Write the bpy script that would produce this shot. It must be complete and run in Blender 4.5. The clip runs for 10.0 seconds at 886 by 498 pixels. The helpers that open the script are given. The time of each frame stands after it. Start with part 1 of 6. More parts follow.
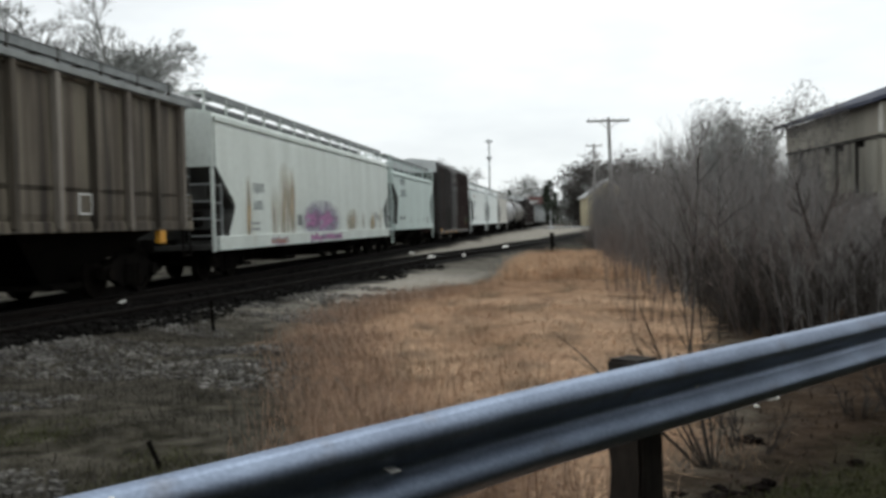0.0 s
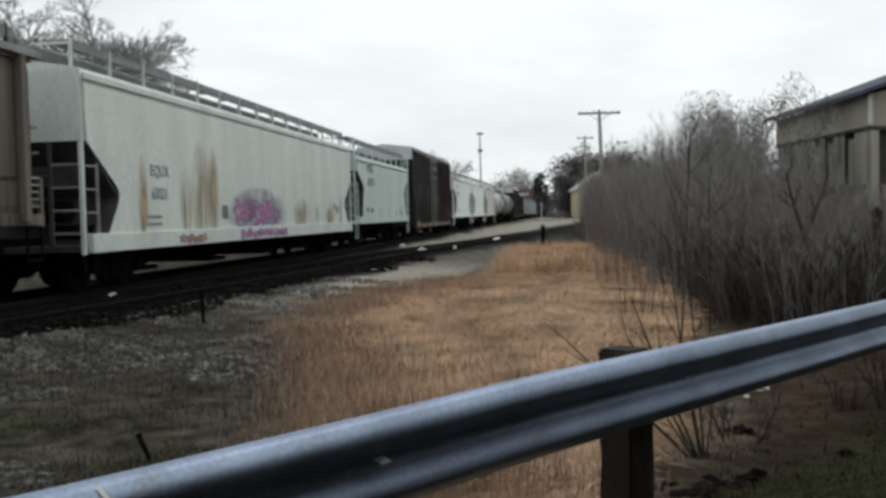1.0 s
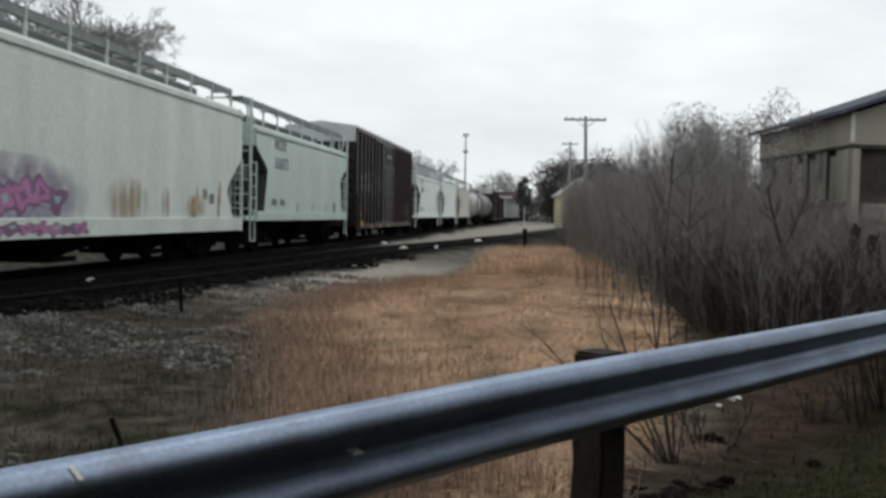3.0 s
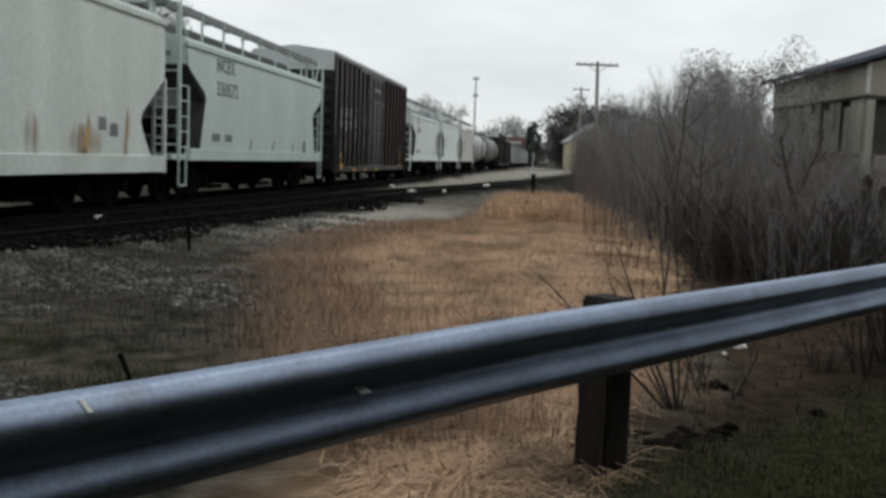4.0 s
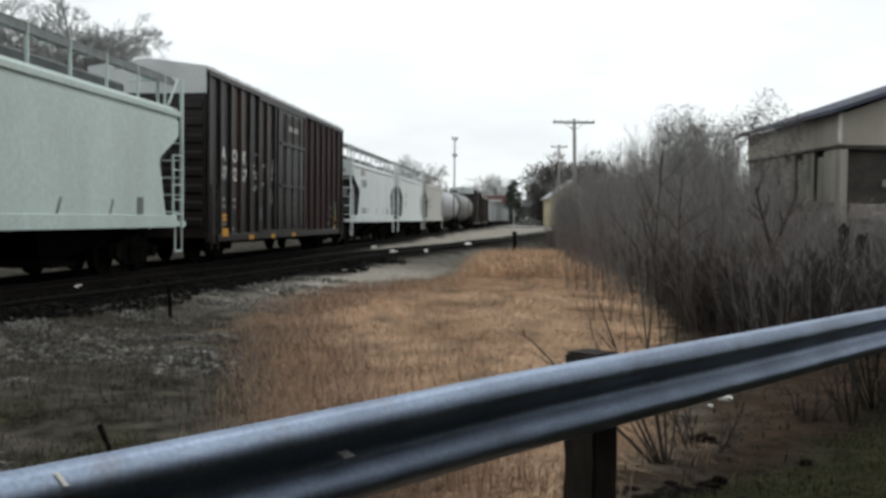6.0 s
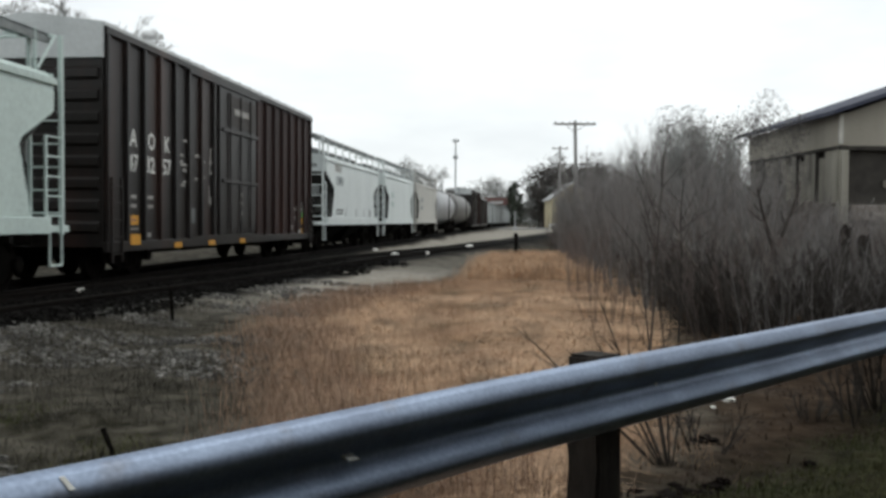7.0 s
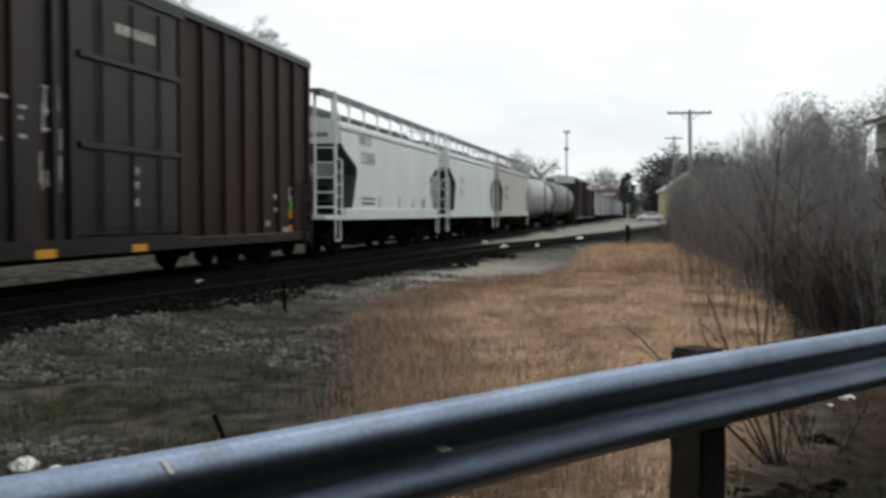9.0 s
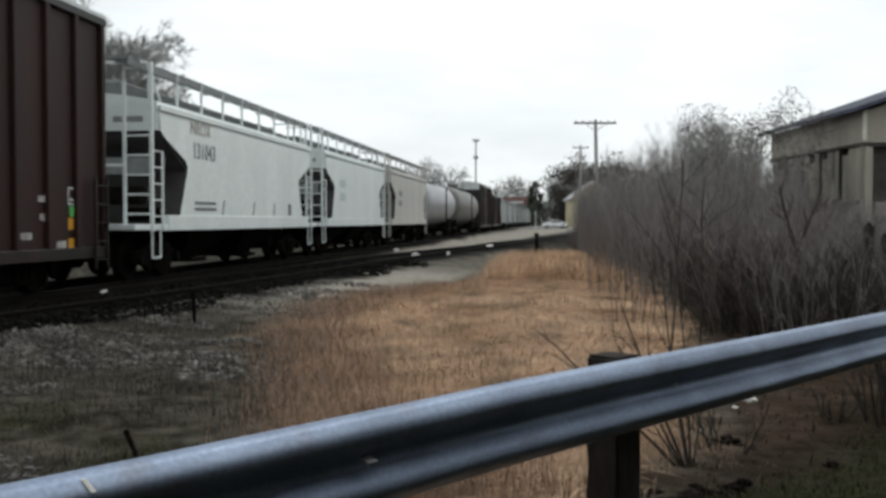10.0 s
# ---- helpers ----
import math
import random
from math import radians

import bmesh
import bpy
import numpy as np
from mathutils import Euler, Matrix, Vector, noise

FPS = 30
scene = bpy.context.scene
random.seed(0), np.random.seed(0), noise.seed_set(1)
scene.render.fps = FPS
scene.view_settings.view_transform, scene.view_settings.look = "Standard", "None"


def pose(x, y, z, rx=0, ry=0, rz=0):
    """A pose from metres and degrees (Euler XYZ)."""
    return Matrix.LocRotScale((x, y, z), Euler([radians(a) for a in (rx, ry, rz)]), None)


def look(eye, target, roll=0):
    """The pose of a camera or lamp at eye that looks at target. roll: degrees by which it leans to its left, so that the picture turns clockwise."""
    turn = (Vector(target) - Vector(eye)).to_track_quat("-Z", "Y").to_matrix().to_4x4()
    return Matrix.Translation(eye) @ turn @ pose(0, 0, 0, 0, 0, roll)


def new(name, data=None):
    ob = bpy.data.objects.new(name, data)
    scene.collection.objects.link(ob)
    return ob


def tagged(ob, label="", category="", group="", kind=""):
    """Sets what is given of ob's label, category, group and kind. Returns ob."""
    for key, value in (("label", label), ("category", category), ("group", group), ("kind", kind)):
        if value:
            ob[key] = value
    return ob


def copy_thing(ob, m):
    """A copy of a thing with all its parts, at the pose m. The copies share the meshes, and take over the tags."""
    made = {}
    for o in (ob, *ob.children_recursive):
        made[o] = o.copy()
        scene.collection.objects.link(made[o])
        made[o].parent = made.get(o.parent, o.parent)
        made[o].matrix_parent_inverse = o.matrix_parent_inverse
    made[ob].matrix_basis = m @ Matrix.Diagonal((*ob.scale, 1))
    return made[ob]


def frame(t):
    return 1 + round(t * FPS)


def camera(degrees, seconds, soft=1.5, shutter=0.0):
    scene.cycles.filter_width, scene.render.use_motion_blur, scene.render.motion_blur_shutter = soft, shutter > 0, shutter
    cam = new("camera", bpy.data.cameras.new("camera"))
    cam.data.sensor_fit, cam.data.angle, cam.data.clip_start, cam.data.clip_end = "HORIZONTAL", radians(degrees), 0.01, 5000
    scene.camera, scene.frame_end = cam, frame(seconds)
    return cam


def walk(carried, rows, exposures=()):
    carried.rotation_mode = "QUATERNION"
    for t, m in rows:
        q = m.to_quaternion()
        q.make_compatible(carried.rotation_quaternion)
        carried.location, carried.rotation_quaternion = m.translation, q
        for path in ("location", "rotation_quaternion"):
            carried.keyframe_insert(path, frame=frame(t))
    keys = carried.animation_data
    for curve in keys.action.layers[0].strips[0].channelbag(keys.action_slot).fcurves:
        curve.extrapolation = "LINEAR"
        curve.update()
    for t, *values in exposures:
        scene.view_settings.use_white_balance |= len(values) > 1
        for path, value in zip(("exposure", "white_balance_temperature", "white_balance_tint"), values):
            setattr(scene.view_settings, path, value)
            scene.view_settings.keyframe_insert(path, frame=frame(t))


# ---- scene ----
cam = camera(50.5, 10.0, soft=3.2, shutter=0.3)
PATH = [
    (0.0, pose(-0.009, -0.007, 1.378, 88.38, 1.34, 0.90)),
    (0.5, pose(-0.007, -0.006, 1.362, 88.36, -0.72, -2.23)),
    (1.0, pose(-0.007, 0.011, 1.367, 87.91, 1.39, 0.35)),
    (1.5, pose(-0.012, 0.029, 1.363, 87.83, 0.98, -0.57)),
    (2.0, pose(-0.018, 0.017, 1.353, 87.23, 0.16, -1.72)),
    (2.2, pose(-0.023, 0.006, 1.360, 86.71, -0.77, -1.79)),
    (3.3, pose(-0.004, -0.013, 1.343, 88.18, -0.97, -0.60)),
    (3.5, pose(-0.022, -0.003, 1.338, 87.69, -0.78, -1.05)),
    (4.0, pose(-0.019, 0.013, 1.339, 84.50, -2.13, -0.19)),
    (4.5, pose(-0.021, 0.005, 1.335, 84.85, -2.41, -1.13)),
    (5.0, pose(-0.013, -0.011, 1.342, 85.63, -1.43, -2.54)),
    (5.5, pose(-0.017, -0.007, 1.337, 87.49, -1.19, -1.58)),
    (5.7, pose(-0.012, 0.003, 1.335, 87.84, -0.71, -1.78)),
    (6.8, pose(-0.001, 0.021, 1.351, 88.46, -0.62, 0.11)),
    (7.0, pose(-0.013, 0.007, 1.342, 88.28, -0.37, -1.26)),
    (7.5, pose(-0.039, -0.004, 1.323, 89.64, -1.03, -1.24)),
    (8.0, pose(-0.038, 0.006, 1.320, 87.69, -0.33, 4.04)),
    (8.5, pose(-0.020, 0.023, 1.332, 88.88, -0.59, 8.48)),
    (9.0, pose(0.048, 0.025, 1.338, 87.80, -0.05, 5.49)),
    (9.5, pose(0.023, 0.016, 1.355, 87.89, -0.03, 0.35)),
    (10.0, pose(0.000, 0.000, 1.350, 88.28, 0.00, 0.00)),
]
walk(cam, PATH, [(t, stops, 6500, 6) for t, stops in ((0, 0), (0.5, -0.08), (1.5, -0.10), (2, -0.14), (3.5, -0.14), (4, -0.24), (4.5, -0.06), (5, 0), (5.5, 0.03), (7, 0.03), (7.5, 0.02), (8, -0.06), (8.5, -0.04), (9.5, 0), (10, 0))])

# ---- world and light: a bright overcast winter sky ----
world = bpy.data.worlds.new("overcast_sky")
scene.world = world
world.use_nodes = True
wn, wl = world.node_tree.nodes, world.node_tree.links
bg = wn["Background"]
sky = wn.new("ShaderNodeTexSky")
sky.sky_type = 'NISHITA'
sky.sun_disc = False
sky.sun_elevation, sky.sun_rotation = radians(50), radians(55)
tc = wn.new("ShaderNodeTexCoord")
mp = wn.new("ShaderNodeMapping")
mp.inputs["Scale"].default_value = (1.0, 1.0, 3.2)
cl = wn.new("ShaderNodeTexNoise")
cl.inputs["Scale"].default_value, cl.inputs["Detail"].default_value, cl.inputs["Roughness"].default_value = 2.3, 5, 0.55
cr = wn.new("ShaderNodeValToRGB")
cr.color_ramp.elements[0].position, cr.color_ramp.elements[0].color = 0.30, (8.0, 8.25, 8.7, 1)
cr.color_ramp.elements[1].position, cr.color_ramp.elements[1].color = 0.60, (10.6, 10.8, 11.0, 1)
mx = wn.new("ShaderNodeMix")
mx.data_type = 'RGBA'
mx.inputs[0].default_value = 0.93
wl.new(tc.outputs["Generated"], mp.inputs[0])
wl.new(mp.outputs[0], cl.inputs[0])
wl.new(cl.outputs[0], cr.inputs[0])
wl.new(sky.outputs[0], mx.inputs[6])
wl.new(cr.outputs[0], mx.inputs[7])
wl.new(mx.outputs[2], bg.inputs[0])
bg.inputs[1].default_value = 0.105

sun_data = bpy.data.lights.new("sun", 'SUN')
sun_data.energy, sun_data.angle, sun_data.color = 0.6, radians(25), (1, 0.97, 0.93)
sun = new("sun", sun_data)
sun.matrix_world = look((30, 34, 60), (0, 12, 0))
scene.view_settings.exposure = 0.0


# ---- materials ----
def mat(name, c1, c2=None, scale=3.0, rough=0.8, metal=0.0, bump=0.15, fine=40.0, island=0.0, stretch=(1, 1, 1),
        stain=None, stain_at=0.6, stain_scale=1.0, stain_stretch=(1, 1, 1), spec=0.3, rand=0.0):
    """Two-scale procedural surface in metres: c1 to c2 by broad noise, grain by fine noise, optional stains."""
    m = bpy.data.materials.new(name)
    m.use_nodes = True
    n, l = m.node_tree.nodes, m.node_tree.links
    b = n["Principled BSDF"]
    b.inputs["Roughness"].default_value, b.inputs["Metallic"].default_value = rough, metal
    b.inputs["Specular IOR Level"].default_value = spec
    c2 = c2 or tuple(v * 0.75 for v in c1)
    co = n.new("ShaderNodeTexCoord")
    ma = n.new("ShaderNodeMapping")
    ma.inputs["Scale"].default_value = stretch
    l.new(co.outputs["Object"], ma.inputs[0])
    n1 = n.new("ShaderNodeTexNoise")
    n1.inputs["Scale"].default_value, n1.inputs["Detail"].default_value = scale, 6
    n2 = n.new("ShaderNodeTexNoise")
    n2.inputs["Scale"].default_value, n2.inputs["Detail"].default_value = fine, 3
    l.new(ma.outputs[0], n1.inputs[0])
    l.new(ma.outputs[0], n2.inputs[0])
    r1 = n.new("ShaderNodeMapRange")
    r1.inputs[1].default_value, r1.inputs[2].default_value = 0.32, 0.68
    l.new(n1.outputs[0], r1.inputs[0])
    a = n.new("ShaderNodeMix")
    a.data_type = 'RGBA'
    a.inputs[6].default_value, a.inputs[7].default_value = (*c1, 1), (*c2, 1)
    l.new(r1.outputs[0], a.inputs[0])
    last = a.outputs[2]
    if stain:
        m3 = n.new("ShaderNodeMapping")
        m3.inputs["Scale"].default_value = stain_stretch
        l.new(co.outputs["Object"], m3.inputs[0])
        n3 = n.new("ShaderNodeTexNoise")
        n3.inputs["Scale"].default_value, n3.inputs["Detail"].default_value = stain_scale, 6
        l.new(m3.outputs[0], n3.inputs[0])
        r3 = n.new("ShaderNodeMapRange")
        r3.inputs[1].default_value, r3.inputs[2].default_value = stain_at, stain_at + 0.16
        r3.inputs[4].default_value = 0.85
        l.new(n3.outputs[0], r3.inputs[0])
        s = n.new("ShaderNodeMix")
        s.data_type = 'RGBA'
        s.inputs[7].default_value = (*stain, 1)
        l.new(r3.outputs[0], s.inputs[0])
        l.new(last, s.inputs[6])
        last = s.outputs[2]
    h = n.new("ShaderNodeHueSaturation")
    r2 = n.new("ShaderNodeMapRange")
    r2.inputs[1].default_value, r2.inputs[2].default_value, r2.inputs[3].default_value, r2.inputs[4].default_value = 0.3, 0.7, 0.86, 1.14
    l.new(n2.outputs[0], r2.inputs[0])
    val = r2.outputs[0]
    for amount, node, out in ((island, "ShaderNodeNewGeometry", "Random Per Island"), (rand, "ShaderNodeObjectInfo", "Random")):
        if amount:
            g = n.new(node)
            k = n.new("ShaderNodeMapRange")
            k.inputs[3].default_value, k.inputs[4].default_value = 1 - amount, 1 + amount
            l.new(g.outputs[out], k.inputs[0])
            mm = n.new("ShaderNodeMath")
            mm.operation = 'MULTIPLY'
            l.new(val, mm.inputs[0])
            l.new(k.outputs[0], mm.inputs[1])
            val = mm.outputs[0]
    l.new(val, h.inputs["Value"])
    l.new(last, h.inputs["Color"])
    l.new(h.outputs[0], b.inputs["Base Color"])
    if bump:
        bp = n.new("ShaderNodeBump")
        bp.inputs["Strength"].default_value, bp.inputs["Distance"].default_value = bump, 0.02
        l.new(n2.outputs[0], bp.inputs["Height"])
        l.new(bp.outputs[0], b.inputs["Normal"])
    return m


def fading(name, colour, scale=(3, 1, 0.5), cover=0.85):
    """A streaky stain that thins out towards the rim of its patch."""
    m = bpy.data.materials.new(name)
    m.use_nodes = True
    n, l = m.node_tree.nodes, m.node_tree.links
    pb = n["Principled BSDF"]
    pb.inputs["Base Color"].default_value, pb.inputs["Roughness"].default_value = (*colour, 1), 0.8
    co = n.new("ShaderNodeTexCoord")
    mp_ = n.new("ShaderNodeMapping")
    mp_.inputs["Scale"].default_value = scale
    l.new(co.outputs["Object"], mp_.inputs[0])
    ns = n.new("ShaderNodeTexNoise")
    ns.inputs["Scale"].default_value, ns.inputs["Detail"].default_value = 2.0, 5
    l.new(mp_.outputs[0], ns.inputs[0])
    gr_ = n.new("ShaderNodeTexGradient")
    gr_.gradient_type = 'SPHERICAL'
    m2 = n.new("ShaderNodeMapping")
    m2.inputs["Location"].default_value, m2.inputs["Scale"].default_value = (-1, 0, -0.6), (2, 0, 1.5)
    l.new(co.outputs["Generated"], m2.inputs[0])
    l.new(m2.outputs[0], gr_.inputs[0])
    mr = n.new("ShaderNodeMapRange")
    mr.inputs[1].default_value, mr.inputs[2].default_value = 0.28, 0.75
    l.new(ns.outputs[0], mr.inputs[0])
    mu = n.new("ShaderNodeMath")
    mu.operation = 'MULTIPLY'
    l.new(mr.outputs[0], mu.inputs[0])
    l.new(gr_.outputs["Fac"], mu.inputs[1])
    m3 = n.new("ShaderNodeMath")
    m3.operation, m3.use_clamp = 'MULTIPLY', True
    m3.inputs[1].default_value = cover * 2
    l.new(mu.outputs[0], m3.inputs[0])
    l.new(m3.outputs[0], pb.inputs["Alpha"])
    return m


M_white = mat("white_hopper_paint", (0.60, 0.65, 0.615), (0.50, 0.545, 0.51), 1.2, 0.55, stretch=(1, 1, 0.25), stain=(0.30, 0.22, 0.13),
              stain_at=0.63, stain_scale=1.1, stain_stretch=(1.0, 1, 0.16), bump=0.04)
M_grey = mat("grey_hopper_paint", (0.51, 0.60, 0.568), (0.435, 0.51, 0.485), 0.9, 0.55, stretch=(1, 1, 0.3), stain=(0.30, 0.28, 0.24),
             stain_at=0.68, stain_scale=1.2, stain_stretch=(1.2, 1, 0.15), bump=0.04)
M_clean = mat("light_hopper_paint", (0.70, 0.745, 0.735), (0.61, 0.655, 0.645), 0.9, 0.5, stretch=(1, 1, 0.3), stain=(0.33, 0.31, 0.28),
              stain_at=0.72, stain_scale=1.3, stain_stretch=(1.2, 1, 0.15), bump=0.03)
M_beige = mat("beige_hopper_paint", (0.50, 0.49, 0.45), (0.42, 0.41, 0.38), 0.9, 0.6, stretch=(1, 1, 0.3), bump=0.04)
M_brown = mat("weathered_brown_paint", (0.165, 0.145, 0.110), (0.040, 0.031, 0.024), 2.6, 0.75, stretch=(1.5, 1, 0.07), stain=(0.020, 0.016, 0.013),
              stain_at=0.50, stain_scale=2.6, stain_stretch=(1.6, 1, 0.09), bump=0.1)
M_brownp = mat("chalky_worn_rib_paint", (0.23, 0.21, 0.18), (0.10, 0.085, 0.07), 1.5, 0.8, stretch=(1.4, 1, 0.15), bump=0.1)
M_box = mat("boxcar_brown_paint", (0.0135, 0.0100, 0.0085), (0.007, 0.0057, 0.005), 0.8, 0.45, stretch=(1, 1, 0.2), stain=(0.055, 0.024, 0.017),
            stain_at=0.58, stain_scale=0.5, stain_stretch=(1, 1, 0.12), bump=0.06, spec=0.35)
M_boxroof = mat("galvanised_roof", (0.55, 0.57, 0.57), (0.42, 0.44, 0.44), 1.0, 0.5, bump=0.05)
# Under-car shade is put into the near-black of M_under and M_wheel.
M_under = mat("shade_black_steel", (0.0045, 0.004, 0.0036), (0.009, 0.0075, 0.006), 3, 0.9, bump=0.2, spec=0.04)
# Grimy grey with the shade of the hopper's end recess put into it.
M_recess = mat("shaded_recess_grime", (0.060, 0.062, 0.058), (0.035, 0.034, 0.032), 2, 0.9)
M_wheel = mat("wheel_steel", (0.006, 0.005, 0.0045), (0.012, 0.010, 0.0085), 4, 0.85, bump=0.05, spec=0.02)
M_grate = mat("roof_walk_steel", (0.17, 0.185, 0.185), (0.23, 0.245, 0.245), 4, 0.6, metal=0.3)
M_bracket = mat("grey_bracket_steel", (0.26, 0.28, 0.275), (0.18, 0.19, 0.19), 3, 0.7)
M_hatch = mat("roof_hatch_grey", (0.16, 0.17, 0.17), (0.11, 0.12, 0.12), 2, 0.7)
M_tankw = mat("white_tank_paint", (0.31, 0.315, 0.325), (0.22, 0.22, 0.23), 0.7, 0.4, stain=(0.20, 0.19, 0.18), stain_at=0.6, stain_scale=0.5, spec=0.5)
M_tankd = mat("dark_tank_paint", (0.12, 0.115, 0.11), (0.08, 0.075, 0.07), 0.7, 0.45, spec=0.5)
M_farcar = mat("faded_grey_car_paint", (0.26, 0.28, 0.28), (0.19, 0.20, 0.20), 0.6, 0.7)
M_dimletter = mat("worn_stencil_paint", (0.40, 0.39, 0.37), (0.20, 0.19, 0.18), 9, 0.7, bump=0)
# Redder brown for the boxcar's side beyond the door.
M_box2 = mat("boxcar_oxide_red", (0.029, 0.0132, 0.0108), (0.017, 0.009, 0.0078), 0.8, 0.55, stretch=(1, 1, 0.2), stain=(0.052, 0.021, 0.015), stain_at=0.58,
             stain_scale=0.7, stain_stretch=(1, 1, 0.15), bump=0.06, spec=0.2)
M_panelb = mat("faded_name_panel_brown", (0.042, 0.036, 0.032), (0.026, 0.022, 0.020), 1.5, 0.6, bump=0.03)
M_letter = mat("white_letter_paint", (0.74, 0.75, 0.72), (0.58, 0.58, 0.56), 5, 0.6, bump=0)
M_letterd = mat("dark_letter_paint", (0.09, 0.11, 0.12), (0.15, 0.17, 0.18), 5, 0.6, bump=0)
M_faded = mat("faded_brown_letter_paint", (0.42, 0.40, 0.37), (0.34, 0.31, 0.28), 5, 0.7, bump=0)
M_yellow = mat("yellow_reflector", (0.58, 0.29, 0.03), (0.46, 0.22, 0.03), 6, 0.4, bump=0)
M_pink = mat("pink_spray_paint", (0.44, 0.20, 0.36), (0.33, 0.13, 0.29), 4, 0.6, bump=0)
M_violet = mat("violet_spray_paint", (0.20, 0.11, 0.20), (0.14, 0.09, 0.15), 4, 0.6, bump=0)
M_teal = mat("teal_spray_paint", (0.22, 0.38, 0.40), (0.30, 0.40, 0.40), 4, 0.6, bump=0)
M_rustp = mat("rust_brown_spray", (0.26, 0.12, 0.08), (0.36, 0.22, 0.15), 4, 0.7, bump=0)
M_ochre = fading("ochre_rust_streak", (0.42, 0.27, 0.10), (3, 1, 0.8), 1.0)
M_green = mat("green_reflector", (0.15, 0.55, 0.14), None, 4, 0.4, bump=0)
M_galv = mat("galvanised_guardrail_steel", (0.28, 0.34, 0.45), (0.195, 0.235, 0.315), 2.2, 0.5, metal=0.85, fine=60, bump=0.03,
             stain=(0.19, 0.20, 0.23), stain_at=0.6, stain_scale=6, spec=0.5)
M_post = mat("weathered_wood_post", (0.036, 0.029, 0.023), (0.016, 0.013, 0.011), 6, 0.9, stretch=(4, 4, 0.6), bump=0.6)
M_pole = mat("utility_pole_wood", (0.33, 0.325, 0.315), (0.25, 0.24, 0.235), 3, 0.9, stretch=(3, 3, 0.3), bump=0.3)
M_tower = mat("tower_steel", (0.40, 0.42, 0.43), None, 3, 0.6, metal=0.3)
M_bark = mat("grey_brown_bark", (0.148, 0.138, 0.132), (0.225, 0.212, 0.203), 5, 0.95, rand=0.30, island=0.25, bump=0.2)
# Wet bark, with the thicket's inner shade also put into the colour.
M_barkd = mat("wet_shaded_bark", (0.036, 0.031, 0.028), (0.062, 0.055, 0.049), 5, 0.95, rand=0.3, island=0.25, bump=0.1)
M_bark2 = mat("pale_bark", (0.26, 0.24, 0.215), (0.18, 0.165, 0.15), 6, 0.9, bump=0.3)
# Twig bark lightened; distance haze and glare are put into the colour.
M_twig = mat("hazy_far_twig_bark", (0.21, 0.215, 0.205), (0.28, 0.285, 0.275), 4, 0.95, rand=0.2, bump=0)
M_redtwig = mat("reddish_twig_bark", (0.150, 0.122, 0.110), (0.115, 0.096, 0.088), 4, 0.95, rand=0.3, island=0.3, bump=0)
M_straw = mat("dry_straw_grass", (0.455, 0.298, 0.192), (0.31, 0.20, 0.130), 1.2, 0.9, island=0.22, bump=0,
              stain=(0.115, 0.095, 0.062), stain_at=0.50, stain_scale=1.0, stain_stretch=(1, 0.7, 1))
M_strawp = mat("pale_flattened_straw", (0.65, 0.448, 0.292), (0.455, 0.304, 0.195), 1.5, 0.9, island=0.25, bump=0,
               stain=(0.19, 0.135, 0.09), stain_at=0.51, stain_scale=1.7, stain_stretch=(1, 0.7, 1))
M_rusty = mat("reddish_dead_grass", (0.35, 0.235, 0.165), (0.23, 0.158, 0.115), 1.0, 0.9, island=0.25, bump=0)
M_weed = mat("grey_brown_weeds", (0.098, 0.088, 0.070), (0.056, 0.051, 0.041), 1.5, 0.95, island=0.4, bump=0)
M_leaf = mat("dark_leaf_litter", (0.085, 0.058, 0.040), (0.026, 0.019, 0.015), 2.5, 0.95, island=0.5, bump=0)
M_clod = mat("hollow_black_soil", (0.005, 0.0038, 0.0032), (0.012, 0.008, 0.0065), 14, 0.95, bump=0.6, spec=0.05)
M_grass = mat("dull_green_grass", (0.048, 0.055, 0.018), (0.075, 0.072, 0.030), 2.2, 0.9, island=0.35, bump=0)
M_stone = mat("ballast_stone", (0.20, 0.19, 0.175), (0.075, 0.071, 0.066), 2, 0.9, island=0.5, bump=0.3)
# The train's shade is put into these near-black stone, tie and rail colours.
M_bstone = mat("shaded_ballast_stone", (0.014, 0.013, 0.012), (0.0065, 0.006, 0.0055), 2, 0.95, island=0.5, bump=0.3, spec=0.03)
M_tie = mat("shaded_creosote_tie_wood", (0.0055, 0.0048, 0.0042), (0.011, 0.0095, 0.008), 4, 0.95, stretch=(1, 6, 6), rand=0.3, bump=0.4, spec=0.03)
M_rail = mat("shaded_rusty_rail_steel", (0.0065, 0.0055, 0.0048), (0.012, 0.0095, 0.008), 5, 0.85, bump=0.1, spec=0.08)
M_siding = mat("weathered_tan_siding", (0.36, 0.33, 0.28), (0.27, 0.25, 0.21), 0.7, 0.85, stretch=(1, 1, 0.3), stain=(0.17, 0.15, 0.125),
               stain_at=0.6, stain_scale=0.8, stain_stretch=(1, 1, 0.3))
M_panel = mat("stained_wall_panel", (0.30, 0.285, 0.24), (0.22, 0.205, 0.175), 1.0, 0.9, stretch=(1, 1, 0.3), rand=0.18, stain=(0.09, 0.083, 0.075),
              stain_at=0.56, stain_scale=1.1, stain_stretch=(1, 1, 0.35))
M_trimw = mat("pale_corner_trim", (0.62, 0.60, 0.55), None, 2, 0.7)
M_darkwood = mat("dark_boards_and_opening_shade", (0.035, 0.032, 0.028), (0.06, 0.054, 0.047), 2, 0.9)
M_rubble = mat("crumbling_masonry", (0.28, 0.255, 0.23), (0.15, 0.13, 0.115), 2.5, 0.95, rand=0.3, bump=0.5)
